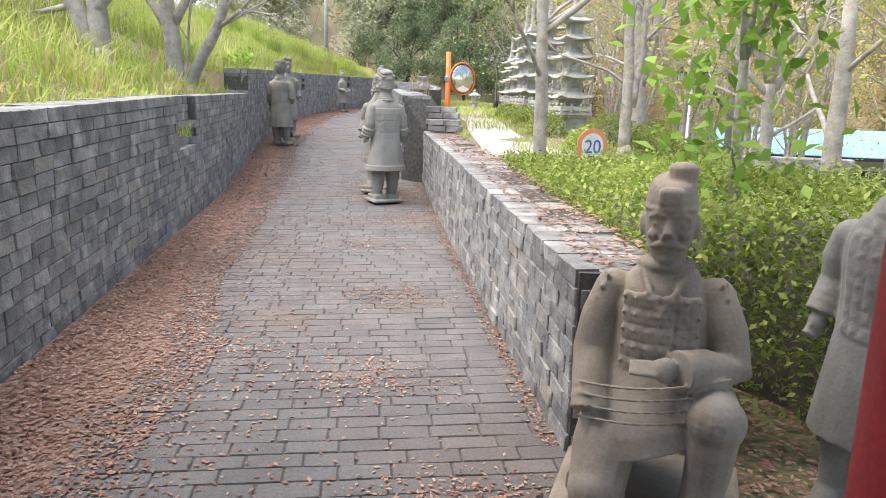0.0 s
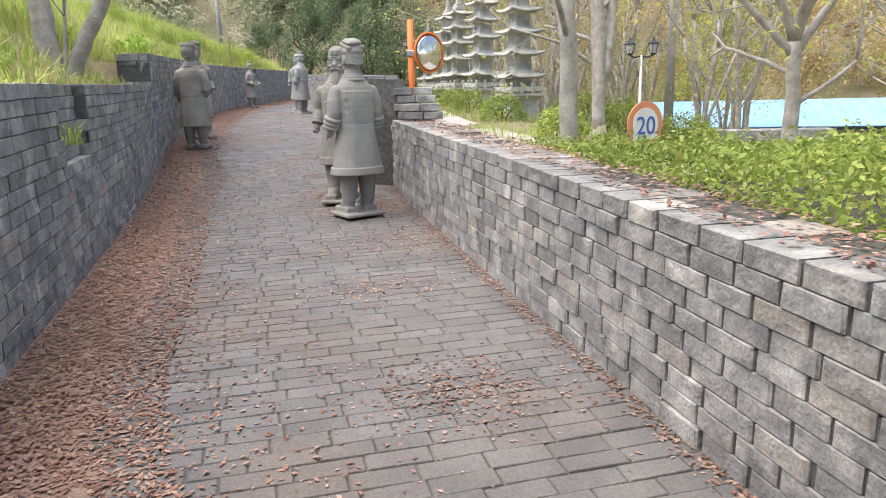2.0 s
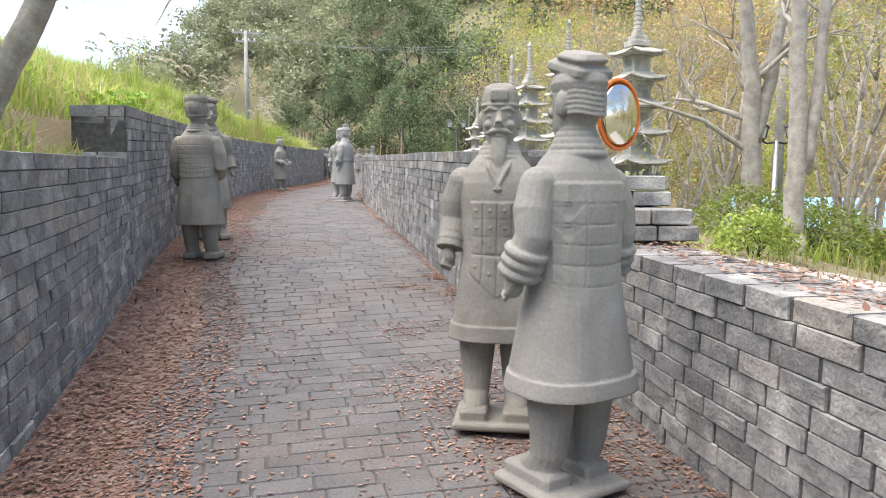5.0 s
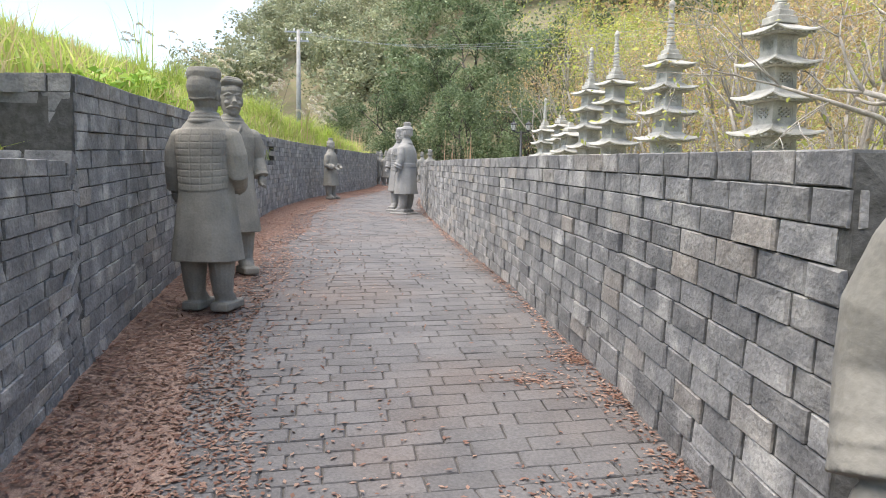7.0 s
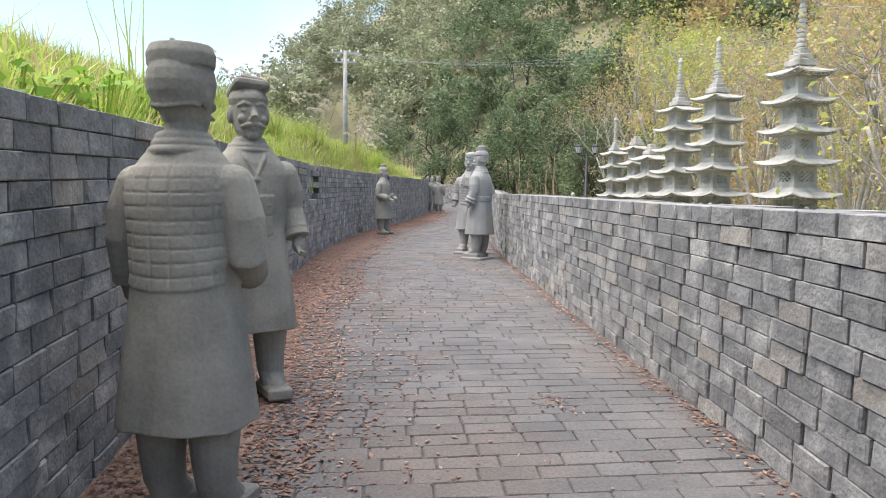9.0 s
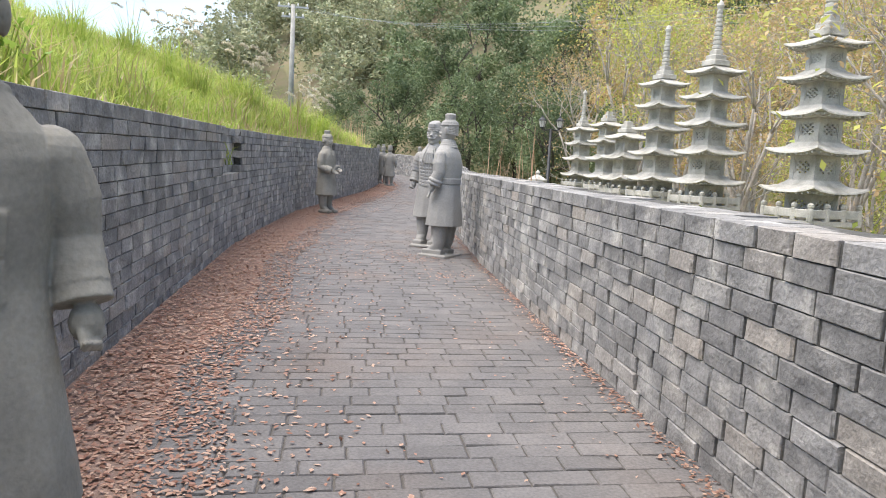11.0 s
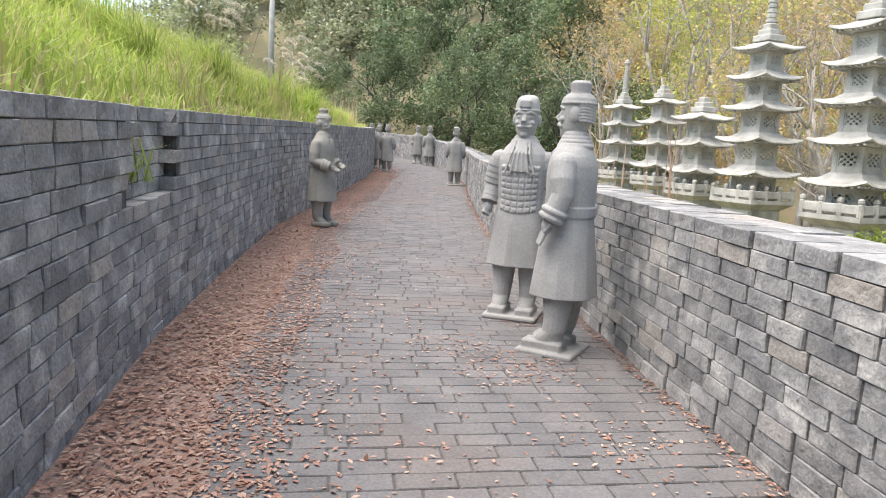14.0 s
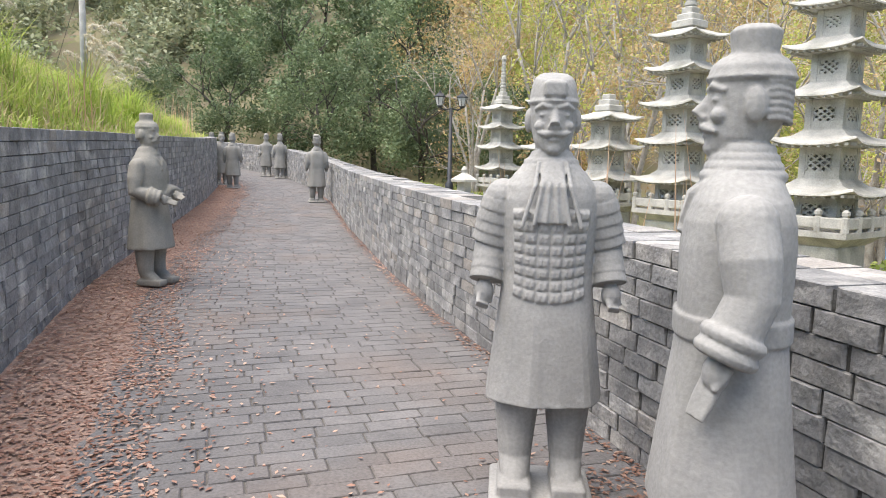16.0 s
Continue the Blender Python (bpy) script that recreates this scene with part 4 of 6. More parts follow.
def kneeling_statue(m):
    """An archer on one knee upon a low slab."""
    b = Mesh()
    b.box(0, 0, 0.04, 0.78, 0.72, 0.09, bevel=0.015)
    # the kneeling leg (its right) and the raised one
    b.tube([(-0.16, 0.05, 0.44), (-0.18, -0.16, 0.32), (-0.19, -0.28, 0.17)], [0.14, 0.135, 0.115], 14)
    b.tube([(-0.22, -0.24, 0.16), (-0.20, 0.05, 0.15), (-0.17, 0.30, 0.13)], [0.11, 0.09, 0.07], 12)
    b.tube([(0.12, 0.06, 0.48), (0.20, -0.12, 0.55), (0.245, -0.27, 0.55)], [0.14, 0.135, 0.105], 14)
    b.tube([(0.245, -0.27, 0.54), (0.23, -0.23, 0.30), (0.21, -0.20, 0.12)], [0.10, 0.09, 0.08], 12)
    b.box(0.215, -0.28, 0.115, 0.16, 0.34, 0.09, bevel=0.03)
    b.ball((0.245, -0.275, 0.545), (0.112, 0.108, 0.112), 14, 10)
    b.ball((-0.19, -0.28, 0.17), (0.12, 0.12, 0.12), 14, 10)
    # coat over the thighs
    b.loft([[(ox + rx * math.cos(2 * math.pi * i / 32), oy + ry * math.sin(2 * math.pi * i / 32), z + tilt * math.cos(2 * math.pi * i / 32)) for i in range(32)]
            for z, rx, ry, ox, oy, tilt in ((0.36, 0.29, 0.28, 0.02, -0.03, 0.12), (0.45, 0.30, 0.275, 0.02, -0.02, 0.11), (0.56, 0.27, 0.23, 0.0, 0.01, 0.07), (0.68, 0.225, 0.178, 0, 0.03, 0.02),
                                            (0.80, 0.212, 0.172, 0, 0.03, 0), (0.92, 0.210, 0.165, 0, 0.03, 0), (1.0, 0.175, 0.145, 0, 0.03, 0), (1.06, 0.13, 0.115, 0, 0.03, 0), (1.10, 0.08, 0.08, 0, 0.02, 0))])
    for k in range(4):
        b.tube([(-0.30 + 0.10 * t * 6 * 0.98, -0.20 - 0.10 * math.sin(math.pi * t), 0.45 + 0.05 * k + 0.10 * t) for t in np.linspace(0, 1, 8)], 0.008, 5)
    for r in range(5):
        for c in range(6):
            a = -math.pi / 2 + (c - 2.5) * 0.25
            z = 0.68 + r * 0.07
            b.box(0, 0, 0, 0.049, 0.024, 0.061, pose(0.222 * math.cos(a), 0.03 + 0.176 * math.sin(a), z, 0, 0, math.degrees(a) + 90), bevel=0.005)
            for dx in (-0.014, 0.014):
                b.ball((0.236 * math.cos(a) + dx, 0.03 + 0.190 * math.sin(a), z + 0.01), 0.008, 6, 4)
    for s in (-1, 1):
        for r in range(4):
            for c in range(4):
                a = (0 if s > 0 else math.pi) + (c - 1.5) * 0.45
                b.ball((s * (0.185 + 0.012 * r) + 0.088 * math.cos(a) * (0.62 + 0.12 * r), 0.0 + 0.085 * math.sin(a), 1.03 - 0.05 * r), 0.013, 6, 4)
    sleeve(b, [(-0.205, 0.02, 0.965), (-0.275, -0.03, 0.70), (-0.25, -0.17, 0.47)], (0.082, 0.082, 0.075), 4, 0)
    hand(b, (-0.25, -0.17, 0.47), (0.04, -0.09, -0.16), False)
    sleeve(b, [(0.205, 0.02, 0.965), (0.29, -0.06, 0.70), (0.09, -0.23, 0.71)], (0.082, 0.085, 0.078), 3, 0)
    hand(b, (0.09, -0.23, 0.71), (-0.20, -0.02, 0.0), False)
    for s in (-1, 1):
        b.tube([(s * 0.09, -0.04, 1.07), (s * 0.05, -0.14, 1.0), (-s * 0.01, -0.165, 0.9)], 0.014, 6)
    b.ring((0, 0.02, 1.09), 0.095, 0.022, 20, 8)
    head(b, "flat", 1, base=1.10, cy=0.01)
    b.lathe([(1.38, 0.06), (1.42, 0.055), (1.49, 0.06), (1.51, 0.04)], 12, 0.035, 0.03)
    ob = tagged(part("archer_statue", b, M_STONE_TAN), "tan stone kneeling archer statue in studded armour on a slab", "statue")
    md = ob.modifiers.new("stone", "REMESH")
    md.mode, md.voxel_size, md.use_smooth_shade = "VOXEL", 0.008, True
    sm = ob.modifiers.new("worn", "SMOOTH")
    sm.factor, sm.iterations = 0.2, 1
    ob.matrix_world = m
    return ob


kneeling_statue(pose(2.27, 3.42, float(floor_z(3.3)) - 0.03, 0, 0, math.degrees(math.atan2(-0.22, 0.97))) @ Matrix.Scale(1.0, 4))


# ---- red gate over the start of the path ----
def gate():
    z = float(floor_z(0)) - 0.05
    t = thing("gate", pose(0, 0, 0), "red lacquered wooden gate with a tiled roof over the path", "gate")
    for x, y in ((2.515, 1.80), (-1.35, 1.1), (3.4, -2.4), (-0.4, -3.1)):
        c = part("column", Mesh().lathe([(z + 0.12, 0.17), (1.8, 0.165), (3.75, 0.155)], 32, x, y), M_RED, t, "round red column", smooth=True)
        part("base_stone", Mesh().lathe([(z, 0.27), (z + 0.10, 0.27), (z + 0.14, 0.22)], 24, x, y), M_GRANITE, c, "round granite base stone")
    part("beam", Mesh().box(0, 0, 3.62, 4.6, 0.24, 0.30, pose(0.53, 1.45, 0, 0, 0, 10.5), bevel=0.02), M_RED, t)
    part("beam", Mesh().box(0, 0, 3.62, 4.6, 0.24, 0.30, pose(1.5, -2.75, 0, 0, 0, 10.5), bevel=0.02), M_RED, t)
    roof = Mesh()
    roof.loft([[(x, -3.6, 3.72), (x, -3.6, 3.86), (x, 0, 5.2), (x, 3.6, 3.86), (x, 3.6, 3.72), (x, 0, 5.0)] for x in (-3.6, 3.6)], m=pose(1.0, -0.65, 0, 0, 0, 10.5))
    part("roof", roof, M_BRICK, t, "dark tiled roof")


gate()


# ---- stone pagodas ----
def curved_roof(half, height, thick, inner):
    """A square roof with upturned corners; inner: half width of the storey above."""
    m = Mesh()
    n = 7

    def edge(h, z0, lift):
        pts = []
        for s in range(4):
            for i in range(n):
                t = -1 + 2 * i / n
                x, y = h * t, -h * (1 + 0.03 * abs(t) ** 3)
                a = s * math.pi / 2
                pts.append((x * math.cos(a) - y * math.sin(a), x * math.sin(a) + y * math.cos(a), z0 + lift * abs(t) ** 3))
        return pts

    up = height * 0.42
    m.loft([edge(inner * 0.9, 0.0, 0), edge(half * 0.80, 0.01, up * 0.5), edge(half * 0.985, 0.02, up), edge(half, thick * 0.5, up), edge(half * 0.985, thick, up),
            edge(half * 0.80, thick + height * 0.22, up * 0.45), edge(half * 0.62, thick + height * 0.48, up * 0.15), edge(inner * 1.06, thick + height * 0.92, 0), edge(inner * 1.04, thick + height, 0)])
    return m


def eaves_rafters(half, height):
    """Small rafters under the eaves."""
    m, up = Mesh(), height * 0.42
    for s in range(4):
        for i in range(9):
            t = -0.8 + 1.6 * i / 8
            m.box(half * t, -half * 0.83, 0.012 + up * abs(t) ** 3 * 0.6, half * 0.07, half * 0.26, 0.03, pose(0, 0, 0, 0, 0, 90 * s))
    return m


def lattice(w, h):
    """A window's diagonal bars in a frame, in the plane y = 0."""
    m = Mesh()
    k = 3
    for d in (-1, 1):
        for i in range(-k, k + 1):
            o = i * w / k
            seg = [(x, d * x + o) for x in np.linspace(-w / 2, w / 2, 25) if abs(d * x * h / w + o * h / w) <= h / 2]
            if len(seg) > 2:
                x0, x1 = seg[0][0], seg[-1][0]
                z0, z1 = (d * x0 + o) * h / w, (d * x1 + o) * h / w
                m.tube([(x0, 0, z0), (x1, 0, z1)], 0.017, 4)
    for sx, sz, lx, lz in ((0, h / 2, w + 0.03, 0.03), (0, -h / 2, w + 0.03, 0.03), (-w / 2, 0, 0.03, h), (w / 2, 0, 0.03, h)):
        m.box(sx, 0, sz, lx, 0.045, lz)
    return m


def pagoda(m, tiers, base_h, scale=1.0, finial=True, label="tall pale granite pagoda with lattice windows and curved roofs"):
    t = thing("stone_pagoda", m, label, "pagoda", "stone pagodas")
    part("base", Mesh().box(0, 0, base_h / 2 - 0.3, 0.80 * scale, 0.80 * scale, base_h + 0.6, bevel=0.03), M_GRANITE, t)
    z = base_h
    deck = Mesh().loft([[(a * h, b * h, zz) for a, b in ((-1, -1), (1, -1), (1, 1), (-1, 1))] for zz, h in ((z - 0.02, 0.38 * scale), (z + 0.10, 0.56 * scale), (z + 0.17, 0.56 * scale))])
    part("platform", deck, M_GRANITE, t)
    z += 0.17
    post = Mesh().lathe([(0, 0.045), (0.17, 0.045), (0.18, 0.03), (0.20, 0.045), (0.235, 0.045), (0.26, 0.015)], 8).data("rail_post", M_GRANITE)
    rail = Mesh().box(0, 0, 0.10, 0.33 * scale, 0.05, 0.13, bevel=0.012).data("rail_panel", M_GRANITE)
    for s in range(4):
        for x in (-0.52, -0.173, 0.173):
            p = part("rail_post", post, None, t)
            p.matrix_local = pose(0, 0, z, 0, 0, 90 * s) @ pose(x * scale, -0.52 * scale, 0)
        for x in (-0.346, 0.0, 0.346):
            p = part("rail_panel", rail, None, t)
            p.matrix_local = pose(0, 0, z, 0, 0, 90 * s) @ pose(x * scale, -0.52 * scale, 0)
    for i in range(tiers):
        k = (1 - 0.065 * i) * scale
        w, h = 0.29 * k, 0.43 * (1 - 0.05 * i) * scale
        body = part("storey", Mesh().box(0, 0, z + h / 2, w * 0.4, w * 0.4, h), M_GRANITE, t)
        pier = Mesh().box(0, 0, 0, 0.075, 0.075, h).data("corner_pier", M_GRANITE)
        for a in (-1, 1):
            for b in (-1, 1):
                part("corner_pier", pier, None, body).location = (a * (w - 0.0375), b * (w - 0.0375), z + h / 2)
        part("sill", Mesh().box(0, 0, z + 0.04, 2 * w - 0.012, 2 * w - 0.012, 0.08), M_GRANITE, body)
        part("lintel", Mesh().box(0, 0, z + h - 0.035, 2 * w - 0.012, 2 * w - 0.012, 0.07), M_GRANITE, body)
        lat = lattice(2 * w - 0.165, h - 0.14).data("lattice_window", M_GRANITE)
        for s in range(4):
            p = part("lattice_window", lat, None, body)
            p.matrix_local = pose(0, 0, z + h / 2 + 0.005, 0, 0, 90 * s) @ pose(0, -w + 0.03, 0)
        z += h
        nxt = 0.285 * (1 - 0.065 * (i + 1)) * scale
        rh = 0.20 * scale * (1 - 0.05 * i)
        r = part("roof", curved_roof((0.60 - 0.032 * i) * scale, rh, 0.045, nxt if i < tiers - 1 else nxt * 0.75), M_GRANITE, t)
        r.location.z = z
        tagged(part("rafter", eaves_rafters((0.60 - 0.032 * i) * scale, rh), M_GRANITE, r), kind="stuff")
        z += rh + 0.045
    top = 0.215 * scale
    for s, hh in ((1.0, 0.10), (0.74, 0.10), (0.5, 0.10)):
        part("cap_block", Mesh().box(0, 0, z + hh / 2 - 0.005, 2 * top * s, 2 * top * s, hh + 0.01, bevel=0.012), M_GRANITE, t)
        z += hh
    if finial:
        prof = [(z, 0.10)]
        for i in range(9):
            r = (0.105 - 0.005 * i) * scale
            prof += [(z + 0.02, r * 0.8), (z + 0.03, r), (z + 0.075, r), (z + 0.085, r * 0.8)]
            z += 0.085
        prof += [(z + 0.02, 0.05), (z + 0.08, 0.075), (z + 0.15, 0.05), (z + 0.19, 0.01)]
        part("finial", Mesh().lathe(prof, 14), M_GRANITE, t, "ringed stone spire", smooth=False)
    return t


def pagoda_at(x, y, z0, top, tiers, turn=24, finial=True):
    """top: the height of the last roof's peak above the world's zero."""
    unit = 0.17 + sum(0.43 * (1 - 0.05 * i) + 0.20 * (1 - 0.05 * i) + 0.045 for i in range(tiers)) + 0.30
    base_h = 0.42
    s = (top - z0 - base_h) / unit
    return pagoda(pose(x, y, z0, 0, 0, turn), tiers, base_h, min(max(s, 0.7), 1.2), finial)


pagoda_at(2.80, 21.9, 1.25, 4.72, 5, 20)
pagoda_at(2.20, 26.4, 1.42, 4.95, 5, 22)
pagoda_at(1.60, 29.8, 1.48, 5.0, 5, 26)
pagoda_at(1.33, 32.8, 1.50, 5.15, 5, 24)
pagoda_at(0.95, 34.9, 1.50, 3.97, 3, 25, False)
pagoda_at(0.95, 38.2, 1.55, 4.5, 4, 25, False)
pagoda_at(0.50, 40.9, 1.60, 4.5, 4, 25)


def stone_lantern(x, y, z):
    t = thing("stone_lantern", pose(x, y, z, 0, 0, 20), "small pale stone garden lantern", "lantern")
    part("pedestal", Mesh().lathe([(0, 0.26), (0.10, 0.26), (0.14, 0.14), (0.5, 0.12), (0.56, 0.22), (0.64, 0.24)], 8), M_GRANITE, t)
    part("light_box", Mesh().lathe([(0.64, 0.17), (0.88, 0.17)], 6), M_GRANITE, t)
    part("roof", Mesh().lathe([(0.88, 0.33), (0.93, 0.33), (1.02, 0.16), (1.08, 0.05), (1.14, 0.08), (1.22, 0.02)], 6), M_GRANITE, t)


stone_lantern(-1.20, 37.5, 1.45)


# ---- street furniture ----
def speed_sign(x, y, z):
    t = thing("speed_sign", pose(x, y, 0, 0, 0, 26), "faded round speed sign with an orange ring on a post", "sign")
    zb = float(ground_z(x, y))
    part("post", Mesh().tube([(0, 0.03, zb), (0, 0.03, z + 0.1)], 0.025, 10), M_STEEL, t)
    disc = Mesh()

    def outline(r, yy):
        pts = [(r * math.cos(a), yy, z + r * math.sin(a)) for a in np.linspace(-0.35, math.pi + 0.35, 26)]
        return pts + [(-r * 0.98, yy, z - r * 0.95), (r * 0.98, yy, z - r * 0.95)]
    disc.loft([outline(0.215, 0.012), outline(0.215, -0.004)])
    part("ring_plate", disc, M_SIGNORANGE, t)
    part("face_plate", Mesh().loft([outline(0.155, -0.003), outline(0.155, -0.009)]), M_WHITE, t)
    cu = bpy.data.curves.new("digits", "FONT")
    cu.body, cu.size, cu.extrude, cu.align_x, cu.align_y = "20", 0.24, 0.002, "CENTER", "CENTER"
    cu.materials.append(M_SIGNBLUE)
    tx = new("number", cu)
    tx.parent = t
    tx.matrix_local = pose(0, -0.013, z - 0.02, 90, 0, 0)


speed_sign(2.47, 9.68, 1.58)


def mirror_pole(x, y):
    zb = float(ground_z(x, y))
    t = thing("mirror_pole", pose(x, y, 0), "orange pole with a round convex traffic mirror", "traffic mirror")
    part("pole", Mesh().tube([(0, 0, zb), (0, 0, 2.93)], 0.045, 14), M_ORANGE, t, "orange painted steel pole", smooth=True)
    clamp = Mesh().box(0, 0, 2.47, 0.12, 0.12, 0.09, bevel=0.01).box(0.12, -0.03, 2.47, 0.2, 0.03, 0.07)
    for k in range(3):
        clamp.ball((-0.03 + 0.09 * k, -0.065, 2.47), 0.012, 6, 4)
    part("clamp", clamp, M_STEEL, t, "bolted steel clamp")
    face = pose(0.26, -0.06, 2.47, 0, 0, 42)
    rings = []
    for r, d in ((0.0005, -0.075), (0.08, -0.070), (0.16, -0.052), (0.22, -0.028), (0.262, 0.0)):
        rings.append([(r * math.cos(a), d, r * 1.0 * math.sin(a)) for a in np.linspace(0, 2 * math.pi, 33)[:-1]])
    g = part("mirror", Mesh().loft(rings), M_MIRROR, t, "convex mirror glass", smooth=True)
    g.matrix_local = face
    rim = part("rim", Mesh().ring((0, 0, 0), 0.27, 0.016, 32, 8, pose(0, 0, 0, 90)), M_ORANGE, t, "orange rim")
    rim.matrix_local = face
    hood = part("back_shell", Mesh().loft([[(r * math.cos(a), d, r * math.sin(a)) for a in np.linspace(0, 2 * math.pi, 33)[:-1]] for r, d in ((0.262, 0.004), (0.2, 0.04), (0.05, 0.06))]), M_WHITE, t)
    hood.matrix_local = face


mirror_pole(0.19, 13.4)


def street_lamp(x, y, pole_mat):
    zb = float(ground_z(x, y)) - 0.05
    t = thing("street_lamp", pose(x, y, zb), "grey metal street lamp with two lanterns", "street lamp")
    part("pole", Mesh().lathe([(0, 0.16), (0.5, 0.12), (0.55, 0.07), (2.75, 0.045)], 12), pole_mat, t, smooth=True)
    part("arm", Mesh().tube([(-0.34, 0, 2.75), (-0.2, 0, 2.68), (0, 0, 2.72), (0.2, 0, 2.68), (0.34, 0, 2.75)], 0.022, 8), M_DARK, t)
    for s in (-0.34, 0.34):
        lan = part("lantern", Mesh().lathe([(2.74, 0.04), (2.78, 0.09), (2.80, 0.09)], 6, s), M_DARK, t)
        part("hood", Mesh().lathe([(3.04, 0.17), (3.07, 0.17), (3.17, 0.05), (3.24, 0.02)], 6, s), M_DARK, lan)
        part("pane", Mesh().lathe([(2.80, 0.09), (3.04, 0.15)], 6, s), M_GLASS_WARM, lan, "pale lamp glass")
        for i in range(6):
            a = math.pi * 2 * i / 6
            part("bar", Mesh().tube([(s + 0.092 * math.cos(a), 0.092 * math.sin(a), 2.80), (s + 0.152 * math.cos(a), 0.152 * math.sin(a), 3.04)], 0.009, 4), M_DARK, lan)


street_lamp(6.65, 24.2, M_STEEL)
street_lamp(-0.4, 43.5, M_DARK)


def blue_building():
    """A long low house with a blue sheet roof, seen beyond the hedge."""
    t = thing("low_building", pose(19.2, 38.0, -2.6, 0, 0, -14), "long low house with a blue sheet metal roof", "building")
    wall = part("wall", Mesh().box(0, 0, 1.25, 15, 5, 2.5), M_WALL_B, t, "dull beige wall with dark openings")
    roof = Mesh()
    roof.loft([[(x, -3.2, 2.45), (x, -3.2, 2.62), (x, 0, 3.75), (x, 3.2, 2.62), (x, 3.2, 2.45)] for x in (-8.2, 8.2)])
    rf = part("roof", roof, M_BLUE_ROOF, t, "blue sheet metal roof")
    for i in range(28):
        x = -8.0 + 16.0 * i / 27
        part("roof_seam", Mesh().tube([(x, -3.2, 2.63), (x, 0, 3.765)], 0.02, 4), M_BLUE_ROOF, rf)
    part("gutter", Mesh().box(0, -3.24, 2.52, 16.4, 0.1, 0.14), M_DARK, t)
    for i in range(6):
        x = -6.2 + 2.5 * i
        w = part("window", Mesh().box(x, -2.53, 1.45, 1.7, 0.06, 1.1), M_DARK, t, "dark window opening")
        part("frame", Mesh().box(x, -2.57, 1.45, 0.06, 0.05, 1.1).box(x, -2.57, 2.0, 1.8, 0.05, 0.07).box(x, -2.57, 0.9, 1.8, 0.05, 0.07), M_WHITE, w)


blue_building()


def name_stone(x, y):
    """A dark inscribed slab beside a pale wall, beyond the hedge."""
    z = float(ground_z(x, y)) - 0.3
    t = thing("inscribed_slab", pose(x, y, z, 0, 0, -8), "dark grey stone slab with an unreadable inscription", "stone slab")
    part("slab", Mesh().box(0, 0, 0.7, 2.6, 0.35, 1.4, bevel=0.03), M_BRICK, t)
    part("plinth", Mesh().box(0, 0, 0.08, 3.0, 0.7, 0.26, bevel=0.02), M_GRANITE, t)
    for r in range(3):
        for c in range(5):
            part("inscription_bar", Mesh().box(-0.35 + 0.27 * c, -0.18, 1.05 - 0.22 * r, 0.18, 0.012, 0.05), M_DARK, t)


name_stone(8.4, 19.5)


def utility_pole(x, y, top, arms=((0.15, 1.9), (0.75, 1.4))):
    zb = float(ground_z(x, y))
    t = thing("utility_pole", pose(x, y, 0, 0, 0, 12), "grey concrete utility pole with crossarms", "utility pole")
    part("pole", Mesh().lathe([(zb, 0.19), (top, 0.12)], 12), M_CONCRETE, t, smooth=True)
    for k, w in arms:
        part("crossarm", Mesh().box(0, 0, top - k, w, 0.1, 0.1), M_STEEL, t)
        for i in range(4):
            part("insulator", Mesh().lathe([(top - k + 0.05, 0.03), (top - k + 0.1, 0.06), (top - k + 0.2, 0.05), (top - k + 0.24, 0.02)], 8, -w / 2 + 0.1 + (w - 0.2) * i / 3), M_WHITE, t)
    part("stay_wire", Mesh().tube([(0, 0, top - 1.5), (-2.0, 0.6, zb + 0.3)], 0.012, 4), M_DARK, t)


utility_pole(-15.35, 60.0, 12.3)
utility_pole(9.6, 30.5, 7.5, ((0.3, 0.9),))


def overhead_wire(p, q, sag):
    pts = [(p[0] + (q[0] - p[0]) * t, p[1] + (q[1] - p[1]) * t, p[2] + (q[2] - p[2]) * t - sag * 4 * t * (1 - t)) for t in np.linspace(0, 1, 14)]
    tagged(part("overhead_wire", Mesh().tube(pts, 0.006, 4), M_STEEL), "thin grey overhead power wire", "wire", "overhead wires")


for k_ in range(3):
    overhead_wire((-15.9 + 0.6 * k_, 60, 12.2), (9.3 + 0.3 * k_, 30.5, 7.3 - 0.2 * k_), 1.2)
    overhead_wire((9.3 + 0.3 * k_, 30.5, 7.3 - 0.2 * k_), (30, 20 + k_, 7.5), 0.8)


# ---- trees ----
def grow(rng, base, way, length, radius, depth, out, tips, bend=0.25, spread=0.6, upward=0.25, keep=0.72):
    """A tapering limb and its branches; tips collects where leaves sit."""
    n = 5
    pts, p, d = [Vector(base)], Vector(base), Vector(way).normalized()
    for i in range(n):
        d = (d + Vector(rng.normal(0, bend, 3)) * 0.35 + Vector((0, 0, upward * 0.12))).normalized()
        p = p + d * (length / n)
        pts.append(p.copy())
    r1 = radius * (0.62 if depth > 0 else 0.3)
    radii = [radius + (r1 - radius) * i / n for i in range(n + 1)]
    out.tube([tuple(q) for q in pts], radii, 9 if radius > 0.06 else (6 if radius > 0.02 else 4))
    if depth <= 2:
        tips.extend(pts[2:])
    if depth == 0:
        return
    k = 2 + (rng.random() < 0.6)
    for i in range(k):
        j = n if i < 2 else 3
        side = Vector(rng.normal(0, 1, 3))
        side = (side - d * side.dot(d)).normalized()
        w = (d * (1 - spread * 0.5) + side * spread * rng.uniform(0.6, 1.2)).normalized()
        grow(rng, pts[j], w, length * keep * rng.uniform(0.8, 1.15), radii[j] * 0.78, depth - 1, out, tips, bend, spread, upward, keep)


